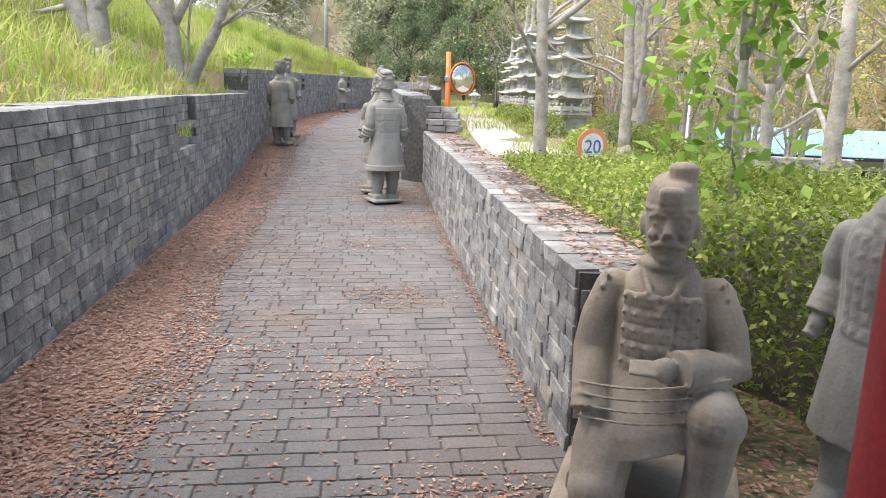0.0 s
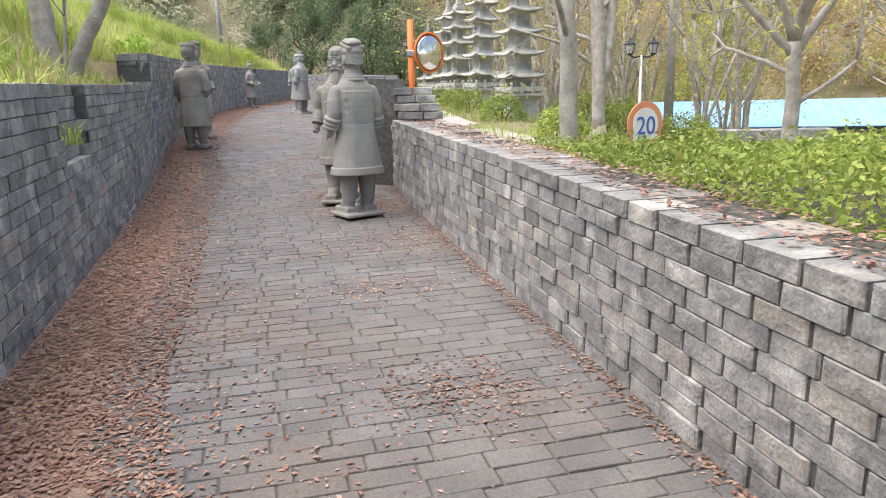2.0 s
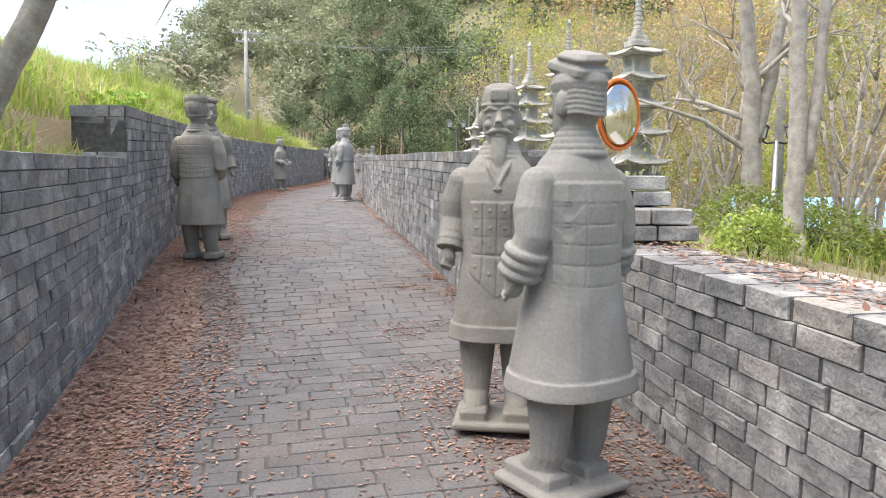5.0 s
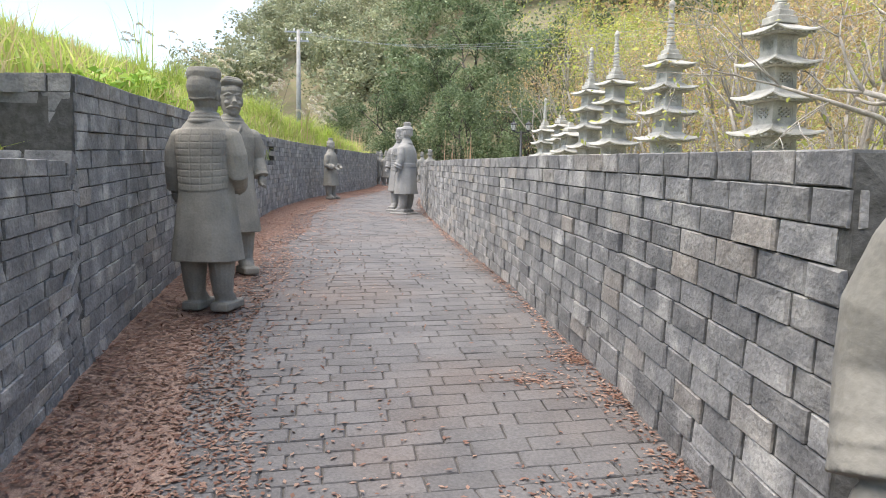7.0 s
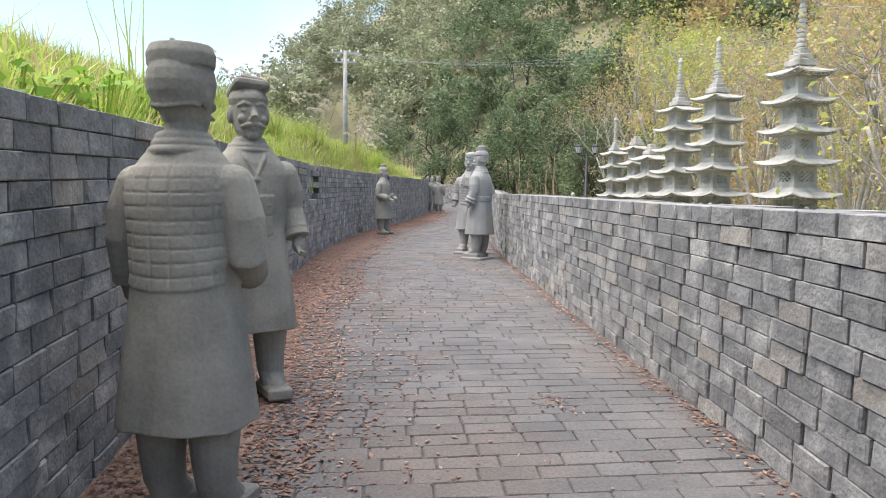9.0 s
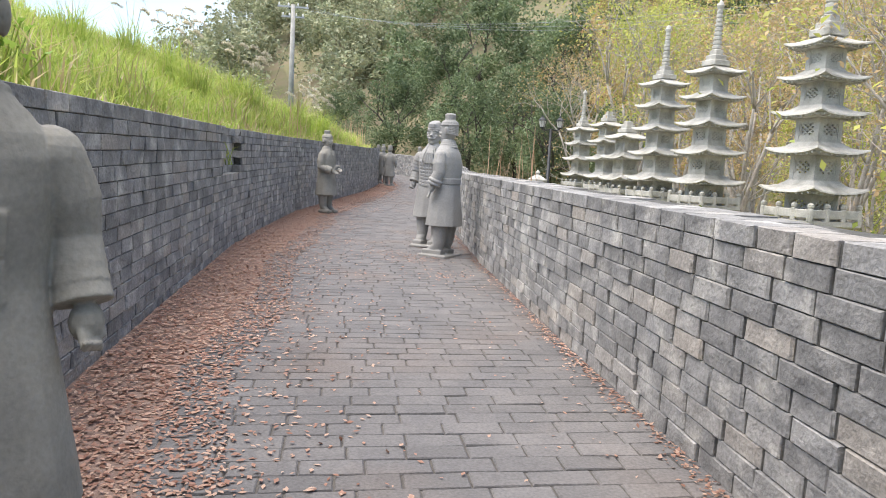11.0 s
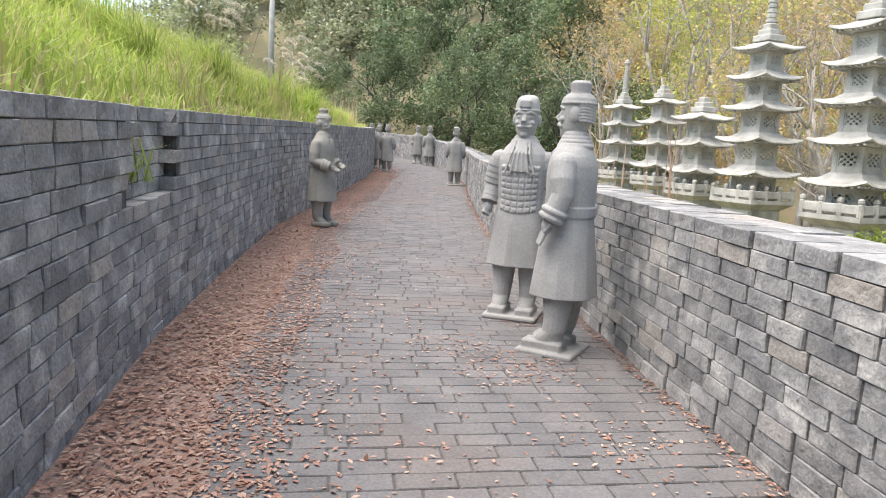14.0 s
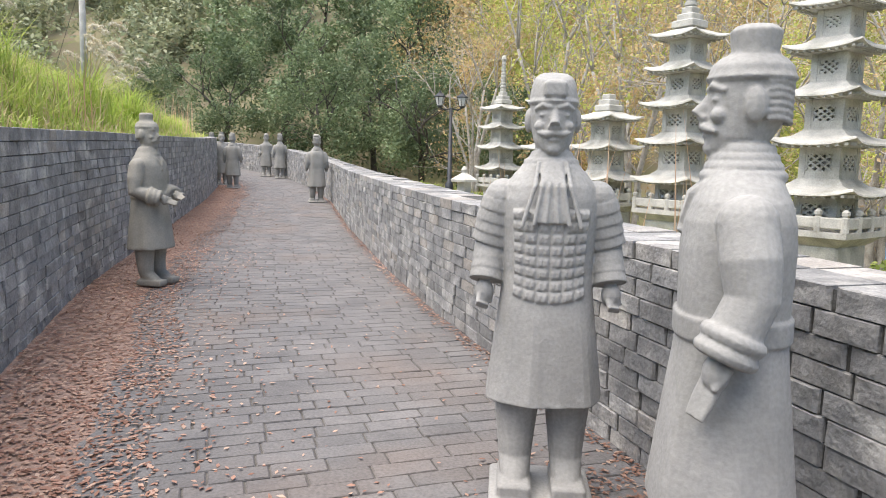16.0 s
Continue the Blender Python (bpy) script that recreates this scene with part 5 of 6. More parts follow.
def tree(name, m, seed, stems, depth, leaf_mat, leaf_n, leaf_size, bark, label, group="", spread_leaf=0.25, aspect=0.5, up=0.25, spread=0.6, limb=1.3):
    """stems: rows of (points of the stem, radius below, radius above); branches grow from their upper ends."""
    rng = np.random.default_rng(seed)
    t = thing(name, m, label, "tree", group)
    tips = []
    wood = Mesh()
    for pts, r0, r1 in stems:
        pts = [Vector(p) for p in pts]
        if pts[0].z < 0.1:
            wood.lathe([(-0.3, r0 * 1.5), (0.02, r0 * 1.25), (0.25, r0 * 0.98)], 10, pts[0].x, pts[0].y)
        fine = []
        for a, b in zip(pts, pts[1:]):
            fine += [a.lerp(b, k / 4) + Vector(rng.normal(0, r0 * 0.06, 3)) for k in range(4)]
        fine.append(pts[-1])
        n = len(fine) - 1
        radii = [r0 + (r1 - r0) * k / n for k in range(n + 1)]
        wood.tube([tuple(p) for p in fine], radii, 12)
        d = (pts[-1] - pts[-2]).normalized()
        for k in range(3):
            side = Vector(rng.normal(0, 1, 3))
            side = (side - d * side.dot(d)).normalized()
            grow(rng, pts[-1], d + side * 0.45, limb, r1 * 0.8, depth, wood, tips, upward=up, spread=spread)
        for k in range(max(1, n // 4)):
            q = int(n * rng.uniform(0.45, 0.9))
            side = Vector(rng.normal(0, 1, 3))
            side = (side - d * side.dot(d)).normalized()
            grow(rng, fine[q], d * 0.6 + side * 0.8, limb * 0.8, radii[q] * 0.4, max(depth - 1, 1), wood, tips, upward=up, spread=spread)
    part("trunk", wood, bark, t, smooth=True)
    if leaf_n and tips:
        tp = np.array([tuple(p) for p in tips])
        P = tp[rng.integers(0, len(tp), leaf_n)] + rng.normal(0, spread_leaf, (leaf_n, 3))
        part("crown", quads("crown", leaves(P, leaf_size, rng, aspect, 0.8, droop=0.3), leaf_mat), None, t)
    return t


def gz(x, y):
    return float(ground_z(x, y))


# two pale multi-stemmed trees on the bank
tree("cherry_tree", pose(-5.62, 12.0, gz(-5.6, 12) - 0.05), 4, [([(0, 0, 0), (-0.18, 0, 0.7), (-0.55, 0, 1.5), (-1.15, 0.1, 2.7)], 0.18, 0.10), ([(0.12, 0.05, 0), (0.06, 0.05, 0.9), (-0.02, 0.1, 1.8), (-0.1, 0.2, 3.2)], 0.19, 0.10),
     ([(0.1, 0, 0.85), (0.45, 0, 1.25), (1.1, 0.1, 1.75), (1.9, 0.2, 2.6)], 0.10, 0.05)], 4, L_HAZED, 900, 0.07, M_BARK, "pale-barked cherry tree with several bare stems on the bank", "trees on the bank")
tree("cherry_tree", pose(-4.68, 13.0, gz(-4.7, 13) - 0.05), 9, [([(0, 0, 0), (-0.06, 0, 0.9), (-0.15, 0, 1.7), (-0.35, 0.1, 3.0)], 0.165, 0.11), ([(0.18, 0, 0), (0.42, 0, 0.5), (0.78, 0, 1.1), (1.1, 0.1, 2.2), (1.3, 0.2, 3.2)], 0.12, 0.07),
     ([(-0.05, 0, 1.0), (-0.5, 0.1, 1.6), (-1.0, 0.1, 2.7)], 0.09, 0.05), ([(0.0, 0, 1.2), (0.4, 0.1, 1.9), (0.9, 0.2, 3.0)], 0.09, 0.05), ([(0.2, -0.1, 0), (0.32, -0.1, 1.2), (0.52, -0.1, 2.6)], 0.03, 0.015)], 4, L_HAZED, 900, 0.07, M_BARK,
     "pale-barked cherry tree with leaning stems on the bank", "trees on the bank")
# trees behind the right wall
tree("slender_tree", pose(1.83, 10.05, gz(1.83, 10.05)), 14, [([(0, 0, 0), (-0.02, 0, 1.5), (-0.06, 0, 2.4), (-0.1, 0.1, 4.2)], 0.10, 0.06), ([(-0.06, 0, 2.3), (0.5, 0.1, 2.75), (0.9, 0.2, 3.4)], 0.05, 0.03)], 3, L_YELLOWGREEN, 500, 0.07, M_BARK, "slender pale tree with thin bare branches by the hedge", "trees by the hedge")
tree("slender_tree", pose(3.85, 17.4, gz(3.85, 17.4)), 15, [([(0, 0, 0), (-0.02, 0, 1.6), (-0.08, 0, 3.0), (-0.12, 0, 4.6)], 0.14, 0.08), ([(0.1, 0, 1.1), (0.22, 0, 2.2), (0.3, 0, 4.2)], 0.10, 0.06)], 4, L_YELLOWGREEN, 1500, 0.07, M_BARK, "white-barked tree with two stems by the hedge", "trees by the hedge")
tree("slender_tree", pose(5.6, 13.2, gz(5.6, 13.2)), 16, [([(0, 0, 0), (0.05, 0, 1.0), (0.0, 0, 1.9)], 0.12, 0.09), ([(0.0, 0, 1.7), (-0.7, 0, 2.4), (-1.5, 0, 3.2)], 0.06, 0.03), ([(0.0, 0, 1.7), (0.6, 0, 2.6), (0.9, 0, 3.6)], 0.07, 0.03)], 4, L_YELLOWGREEN, 2600, 0.08, M_BARK, "branching tree with sparse yellow-green leaves", "trees by the hedge", up=0.1, spread=0.8)
tree("slender_tree", pose(4.5, 7.6, gz(4.5, 7.6)), 17, [([(0, 0, 0), (0.03, 0, 1.2), (0.0, 0, 2.6)], 0.11, 0.06)], 4, L_YELLOWGREEN, 3000, 0.09, M_BARK, "tree with yellow-green leaves rising from the hedge", "trees by the hedge", spread=0.75)
tree("slender_tree", pose(3.05, 5.4, gz(3.05, 5.4)), 18, [([(0, 0, 0), (0.0, 0, 1.2), (-0.02, 0, 2.0)], 0.055, 0.03)], 2, L_BROAD, 1100, 0.12, M_BARK, "young tree with broad green leaves in the hedge", "trees by the hedge", spread_leaf=0.22, aspect=0.5, limb=0.55)
tree("slender_tree", pose(6.4, 9.8, gz(6.4, 9.8)), 19, [([(0, 0, 0), (0.05, 0, 1.3), (0.1, 0, 2.6)], 0.11, 0.06), ([(0.05, 0, 1.2), (0.5, 0, 2.0), (0.8, 0, 3.0)], 0.06, 0.03)], 4, L_YELLOWGREEN, 2600, 0.09, M_BARK, "branching tree with yellow-green leaves behind the hedge", "trees by the hedge", spread=0.75)
tree("slender_tree", pose(4.55, 20.5, gz(4.55, 20.5)), 20, [([(0, 0, 0), (0.0, 0, 1.6), (-0.1, 0, 3.0), (-0.3, 0, 5.0)], 0.20, 0.11), ([(0.0, 0, 1.9), (0.25, 0, 3.0), (0.5, 0, 5.0)], 0.14, 0.08), ([(0.0, 0, 1.7), (-0.9, 0, 2.3), (-2.2, 0, 2.7)], 0.06, 0.02)], 4, L_YELLOWGREEN, 1500, 0.09, M_BARK, "tall pale tree with forked trunk and bare branches", "trees by the pagodas")
# bare-branched trees behind the pagodas: three made, then repeated
BARE = []
for s_ in range(3):
    rr = np.random.default_rng(40 + s_)
    stems_ = []
    for k in range(5):
        c_, d_, o_, h_ = math.cos(1.3 * k + s_), math.sin(1.3 * k + s_), rr.uniform(0.3, 0.8), rr.uniform(2.8, 4.2)
        stems_.append(([(0.15 * c_, 0.15 * d_, 0), (0.3 * o_ * c_, 0.3 * o_ * d_, h_ * 0.4), (o_ * c_ * 1.3, o_ * d_ * 1.3, h_)], rr.uniform(0.05, 0.10), 0.035))
    BARE.append(tree("bare_tree", pose(*[(4.6, 27.6), (5.2, 31.5), (4.2, 35.5)][s_], gz(*[(4.6, 27.6), (5.2, 31.5), (4.2, 35.5)][s_])), 50 + s_, stems_, 3, [L_AUTUMN, L_YELLOWGREEN, L_AUTUMN][s_], [2200, 3000, 2800][s_], 0.10, M_BARK,
                     "thin many-stemmed tree with sparse autumn leaves", "trees by the pagodas", spread_leaf=0.35))
rng_t = np.random.default_rng(77)
for i_, (x_, y_) in enumerate([(7.5, 29.5), (3.6, 39.5), (6.8, 35.0), (9.5, 33.0), (3.0, 44.0), (6.2, 41.0), (9.0, 25.5), (11.5, 28.5), (10.0, 39.5), (1.2, 47.5), (4.8, 48.0), (13.0, 33.5), (8.4, 46.0), (12.0, 19.0), (9.5, 15.5)]):
    copy_thing(BARE[i_ % 3], pose(x_, y_, gz(x_, y_), 0, 0, float(rng_t.uniform(0, 360))) @ Matrix.Scale(float(rng_t.uniform(0.95, 1.45)), 4))


def crown_cloud(rng, centre, radius, n, size, squash=0.85, clumps=14):
    """Leaves in clumps over an uneven crown."""
    c = rng.normal(size=(clumps, 3))
    c /= np.linalg.norm(c, axis=1)[:, None]
    c = c * radius * rng.uniform(0.45, 0.95, (clumps, 1)) * np.array([1, 1, squash])
    k = rng.integers(0, clumps, n)
    d = rng.normal(size=(n, 3))
    d /= np.linalg.norm(d, axis=1)[:, None]
    return np.asarray(centre) + c[k] + d * (radius * rng.uniform(0.22, 0.42, clumps)[k] * rng.uniform(0.55, 1.05, n))[:, None]


def big_tree(name, m, seed, height, radius, n, size, leaf_mat, bark, label, group):
    rng = np.random.default_rng(seed)
    t = thing(name, m, label, "tree", group)
    wood, tips = Mesh(), []
    wood.lathe([(-0.5, 0.34), (0.05, 0.26), (0.4, 0.2)], 10)
    grow(rng, (0, 0, 0.2), (0.05, 0, 1), height * 0.36, 0.19, 4, wood, tips, spread=0.55)
    part("trunk", wood, bark, t, smooth=True)
    P = np.concatenate([crown_cloud(rng, (0, 0, height * 0.60), radius, n // 2, size, 0.95, 22), crown_cloud(rng, (0.3, 0.2, height * 0.36), radius * 0.9, n // 3, size, 0.6, 14),
                        crown_cloud(rng, (-0.2, 0.1, height * 0.84), radius * 0.6, n // 5, size, 0.9, 9)])
    part("crown", quads("crown", leaves(P, size, rng, 0.5, 0.7, droop=0.35), leaf_mat), None, t)
    return t


# dark evergreens at the far end of the path
EVER = [big_tree("evergreen_tree", pose(x, y, gz(x, y) - 0.2), 60 + i, 7.5, 3.0, 9000, 0.19, L_EVERGREEN, M_BARK_DARK, "dense dark green broadleaf tree at the path's end", "evergreens at the path's end")
        for i, (x, y) in enumerate([(-4.0, 62.5), (-9.5, 66.0), (1.0, 58.5)])]
for i_, (x_, y_, s_) in enumerate([(-0.8, 66, 1.15), (-6.5, 71, 1.3), (4.8, 56.0, 0.95), (2.0, 72, 1.4), (-3, 79, 1.5), (-14.0, 70.5, 0.85)]):
    copy_thing(EVER[i_ % 3], pose(x_, y_, gz(x_, y_) - 0.3, 0, 0, 67.0 * i_) @ Matrix.Scale(s_, 4))
# autumn trees on the slope to the right
AUT = [big_tree("autumn_tree", pose(x, y, gz(x, y) - 0.2), 80 + i, 8.0, 3.2, 8000, 0.17, lm, M_BARK, "tall autumn tree with thin brown and yellow leaves", "autumn trees on the slope")
       for i, (x, y, lm) in enumerate([(7.5, 53.0, L_AUTUMN), (12.0, 47.5, L_YELLOWGREEN), (9.5, 60.0, L_AUTUMN)])]
for i_, (x_, y_, s_) in enumerate([(15.5, 54, 1.1), (18, 47, 1.0), (5.8, 64, 1.2), (14, 64, 1.3), (21, 58, 1.2), (24, 50, 1.1), (20, 68, 1.4), (27, 62, 1.3), (28, 45, 1.1), (31, 54, 1.3), (9, 70, 1.4), (33, 40, 1.2), (36, 47, 1.4), (30, 33, 1.1), (36, 28, 1.2), (26, 38.5, 1.0),
                                  (24, 28, 1.0), (30, 18, 1.1), (24, 12, 1.0), (18, 24, 0.9), (36, 8, 1.2), (20, 5, 1.0)]):
    copy_thing(AUT[i_ % 3], pose(x_, y_, gz(x_, y_) - 0.3, 0, 0, 53.0 * i_) @ Matrix.Scale(s_, 4))


def far_woods():
    """Wooded hills behind everything."""
    # the left hillside's haze is only its paled leaf colour
    for name, mat, box_, n, label, seed in (("far_woods", L_HAZED, (-88, -8, 76, 135), 190, "green wooded hillside with haze put into its leaf colour", 5), ("autumn_woods", L_AUTUMN, (4, 60, 72, 130), 120, "brown and yellow autumn woods on the hill", 6),
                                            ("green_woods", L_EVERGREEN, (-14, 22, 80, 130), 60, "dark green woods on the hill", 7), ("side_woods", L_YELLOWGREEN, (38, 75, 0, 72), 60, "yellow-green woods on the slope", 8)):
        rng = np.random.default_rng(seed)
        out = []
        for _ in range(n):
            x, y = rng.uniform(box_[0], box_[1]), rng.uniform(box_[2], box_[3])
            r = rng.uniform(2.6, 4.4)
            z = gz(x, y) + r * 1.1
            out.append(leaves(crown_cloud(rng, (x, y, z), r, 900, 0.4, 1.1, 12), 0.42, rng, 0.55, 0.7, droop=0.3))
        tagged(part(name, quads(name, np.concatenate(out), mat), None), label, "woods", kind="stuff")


far_woods()


# ---- hedge and shrubs ----
def hedge(name, label, outline, height, n, size, seed, mat=L_HEDGE):
    """outline(t): middle x, y, half width along the hedge."""
    rng = np.random.default_rng(seed)
    t = thing(name, pose(0, 0, 0), label, "hedge")
    # a closed hull in the dark bark colour fills the hedge behind its leaves
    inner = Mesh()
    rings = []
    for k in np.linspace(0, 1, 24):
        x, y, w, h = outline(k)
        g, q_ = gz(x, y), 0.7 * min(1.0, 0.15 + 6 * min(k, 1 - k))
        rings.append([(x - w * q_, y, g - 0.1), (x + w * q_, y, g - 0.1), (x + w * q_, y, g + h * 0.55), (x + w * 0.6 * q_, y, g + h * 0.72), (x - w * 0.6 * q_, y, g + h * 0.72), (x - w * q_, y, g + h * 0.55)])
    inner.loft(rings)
    part("inner_twig_mass", inner, M_BARK_DARK, t, "dark solid core behind the leaves")
    T = rng.uniform(0, 1, n)
    P = np.zeros((n, 3))
    for i, k in enumerate(T):
        x, y, w, h = outline(k)
        a = rng.uniform(0, np.pi) if rng.random() < 0.75 else rng.choice([0.0, np.pi])
        lump = 0.10 * noise.noise((x * 0.6 + 3 * math.cos(a), y * 1.6, a * 2))
        q = 3.2
        c, s = math.cos(a), math.sin(a)
        k2 = (abs(c) ** q + abs(s) ** q) ** (-1 / q)
        px = x + (w + lump) * k2 * c
        pz = gz(x, y) + (h * 0.15 if s < 0.01 else 0) + (h + lump) * (k2 * s if s > 0.01 else rng.uniform(0.05, 0.85))
        P[i] = (px, y + rng.normal(0, 0.08), pz)
    P += rng.normal(0, 0.05, P.shape)
    # the rounded near end
    x, y, w, h = outline(0.0)
    ne = n // 7
    a, b = rng.uniform(-1, 1, ne), rng.random(ne) ** 0.6
    E = np.column_stack([x + w * a, y - 0.32 * np.sqrt(np.clip(1 - a * a * 0.8, 0, 1)) * np.sqrt(np.clip(1.02 - b * b, 0, 1)), gz(x, y) + h * (0.12 + 0.88 * b)])
    P = np.concatenate([P, E + rng.normal(0, 0.05, E.shape)])
    part("foliage", quads("foliage", leaves(P, size, rng, 0.5, 0.8), mat), None, t)
    return t


def hedge_line(k):
    y = 4.35 + 5.8 * k
    left = float(right_x(y)) + WALL_T + 0.08
    w = np.interp(k, [0, 0.06, 0.7, 1], [1.1, 1.45, 1.0, 0.45])
    top = np.interp(k, [0, 0.1, 0.5, 1], [1.58, 1.66, 1.50, 1.34])
    return left + w, y, w, top - gz(left + w, y)


hedge("hedge", "dense clipped yellow-green hedge behind the low wall", hedge_line, 1.1, 52000, 0.046, 21)


def shrub(x, y, r, h, seed, mat=L_HEDGE):
    rng = np.random.default_rng(seed)
    t = thing("shrub", pose(x, y, gz(x, y)), "rounded green shrub beside the pagodas", "shrub", "clipped shrubs")
    wood, tips = Mesh(), []
    for k in range(4):
        grow(rng, (0.05 * math.cos(k * 1.6), 0.05 * math.sin(k * 1.6), 0), (0.5 * math.cos(k * 1.6), 0.5 * math.sin(k * 1.6), 1), h * 0.5, 0.02, 1, wood, tips)
    part("stem", wood, M_BARK_DARK, t)
    n = int(2600 * r)
    d = rng.normal(size=(n, 3))
    d /= np.linalg.norm(d, axis=1)[:, None]
    d[:, 2] = np.abs(d[:, 2])
    P = d * np.array([r, r, h]) * rng.uniform(0.75, 1.05, (n, 1)) + rng.normal(0, 0.03, (n, 3)) + np.array([0, 0, 0.08])
    part("foliage", quads("foliage", leaves(P, 0.07, rng, 0.5, 0.8), mat), None, t)


for i_, (x_, y_, r_, h_) in enumerate([(2.1, 19.6, 0.55, 0.62), (1.6, 23.6, 0.5, 0.55), (1.2, 25.4, 0.45, 0.5), (0.8, 27.6, 0.45, 0.5), (3.6, 18.4, 0.8, 0.8), (4.6, 18.0, 0.8, 0.8), (5.6, 17.4, 0.7, 0.8), (4.9, 19.6, 0.8, 1.0), (7.6, 22.5, 0.7, 0.9), (9.4, 22.6, 0.6, 0.8), (10.5, 24, 0.8, 0.9), (2.9, 16.4, 0.5, 0.5)]):
    shrub(x_, y_, r_, h_, 200 + i_)


# ---- grass, reeds and litter ----
def bank_grass():
    rng = np.random.default_rng(31)
    # long grass over the bank, thicker near the camera's side of it
    n = 70000
    y = rng.uniform(-2, 62, n)
    d = rng.uniform(0, 1, n) ** 1.25 * 10.5 + 0.05
    P = np.zeros((n, 3))
    P[:, 1] = y
    for i in range(n):
        lx = float(left_x(y[i])) - WALL_T * 0.6
        P[i, 0] = lx - d[i]
        P[i, 2] = bank_z(y[i], d[i]) - 0.03 + 0.10 * noise.noise((P[i, 0] * 0.5, y[i] * 0.5, 0))
    tuft = np.array([noise.noise((p[0] * 0.8, p[1] * 0.8, 4.0)) for p in P])
    h = 0.36 + 0.42 * np.clip(tuft + 0.3, 0, 1) + 0.012 * d
    dry = (tuft + 0.35 * rng.normal(size=n) > 0.55) | ((d < 0.7) & (rng.random(n) < 0.25))
    h = np.where(d < 0.5, h * 0.45, h)
    for name, mask, mat, lab in (("bank_grass", ~dry, L_GRASS, "long bright green grass covering the bank"), ("dry_bank_grass", dry, L_GRASS_DRY, "dry yellow grass tufts on the bank")):
        tagged(part(name, quads(name, blades(P[mask], h[mask], 0.011, rng, 0.75), mat), None), lab, "grass", kind="stuff")


bank_grass()


def pampas(x, y, seed, n=7, height=1.7):
    rng = np.random.default_rng(seed)
    z = gz(x, y) - 0.05
    t = thing("pampas_clump", pose(x, y, z), "clump of silver grass with pale drooping plumes", "grass clump", "silver grass on the bank")
    P = rng.normal(0, 0.16, (220, 3)) * np.array([1, 1, 0])
    tagged(part("blade", quads("blade", blades(P, np.full(220, height * 0.62), 0.010, rng, 0.9), L_GRASS), None, t), kind="stuff")
    stalks = Mesh()
    for k in range(n):
        a = rng.uniform(0, 2 * np.pi)
        o = rng.uniform(0.15, 0.5)
        h = height * rng.uniform(0.75, 1.1)
        top = Vector((math.cos(a) * o, math.sin(a) * o, h))
        stalks.tube([(0, 0, 0), (top.x * 0.4, top.y * 0.4, h * 0.6), tuple(top)], [0.008, 0.006, 0.004], 4)
        bend = Vector((rng.uniform(0.2, 0.34), rng.uniform(-0.06, 0.06), 0))
        q = np.array([tuple(top + bend * s + Vector((0, 0, 0.10 * s - 0.22 * s * s))) for s in rng.uniform(0, 1, 130)]) + rng.normal(0, 0.018, (130, 3))
        part("plume", quads("plume", leaves(q, 0.09, rng, 0.16, 0.5, droop=0.5), L_PLUME), None, t)
    tagged(part("stalk", stalks, L_GRASS_DRY, t), kind="stuff")


for i_, (d_, y_, h_) in enumerate([(0.8, 34.5, 1.5), (1.2, 36.5, 1.7), (1.0, 39.0, 1.5), (1.8, 33.5, 1.8), (2.8, 35.5, 1.8), (2.6, 31.5, 1.7), (3.8, 33.0, 1.9), (1.5, 42.0, 1.6), (5.2, 34.0, 2.0), (4.6, 30.0, 1.8)]):
    pampas(float(left_x(y_)) - 0.4 - d_, y_, 300 + i_, 5, h_)


def reeds(x, y, seed, h=1.0, mat=L_REED, label="clump of reddish dry reeds", n=16, z=None, spread=0.16, lean=0.16):
    rng = np.random.default_rng(seed)
    t = thing("reed_clump", pose(x, y, gz(x, y) - 0.03 if z is None else z), label, "grass clump", "dry reeds")
    P = rng.normal(0, spread, (n, 3)) * np.array([1, 1, 0])
    tagged(part("reed_stem", quads("reed_stem", blades(P, np.full(n, h), 0.008, rng, lean), mat), None, t), kind="stuff")


for i_, (x_, y_, h_) in enumerate([(-2.45, 27.2, 1.5), (-2.75, 28.4, 1.3), (-2.1, 26.2, 1.7)]):
    reeds(x_, y_, 400 + i_, h_)
for i_, (d_, y_, h_) in enumerate([(0.6, 33.0, 0.9), (0.5, 44.5, 1.0), (0.9, 47.0, 1.1), (0.6, 50.0, 1.0)]):
    reeds(float(left_x(y_)) - 0.3 - d_, y_, 420 + i_, h_)
# green plants in the broken places of the left wall and broad leaves on its top
for i_, (y_, z_, h_) in enumerate([(8.7, 1.58, 0.16), (23.5, 2.40, 0.30), (3.5, 1.48, 0.14)]):
    reeds(float(left_x(y_)) - 0.06, y_, 440 + i_, h_, L_HEDGE, "small green weeds growing in a broken wall niche", 24, z_, 0.06, 0.9)


def broad_weeds(x, y, seed, h, n):
    rng = np.random.default_rng(seed)
    t = thing("broadleaf_weed", pose(x, y, gz(x, y) - 0.03), "broad-leaved green weed on the bank", "plant", "weeds on the bank")
    st = Mesh()
    P = []
    for k in range(n):
        a, o = rng.uniform(0, 6.28), rng.uniform(0.05, 0.4)
        p = (o * math.cos(a), o * math.sin(a), h * rng.uniform(0.5, 1.0))
        st.tube([(p[0] * 0.2, p[1] * 0.2, 0), p], [0.008, 0.005], 4)
        P.append(p)
    tagged(part("stem", st, L_GRASS, t), kind="stuff")
    tagged(part("leaf_mass", quads("leaf_mass", leaves(np.array(P), 0.11, rng, 0.75, 0.6), L_BROAD), None, t), kind="stuff")


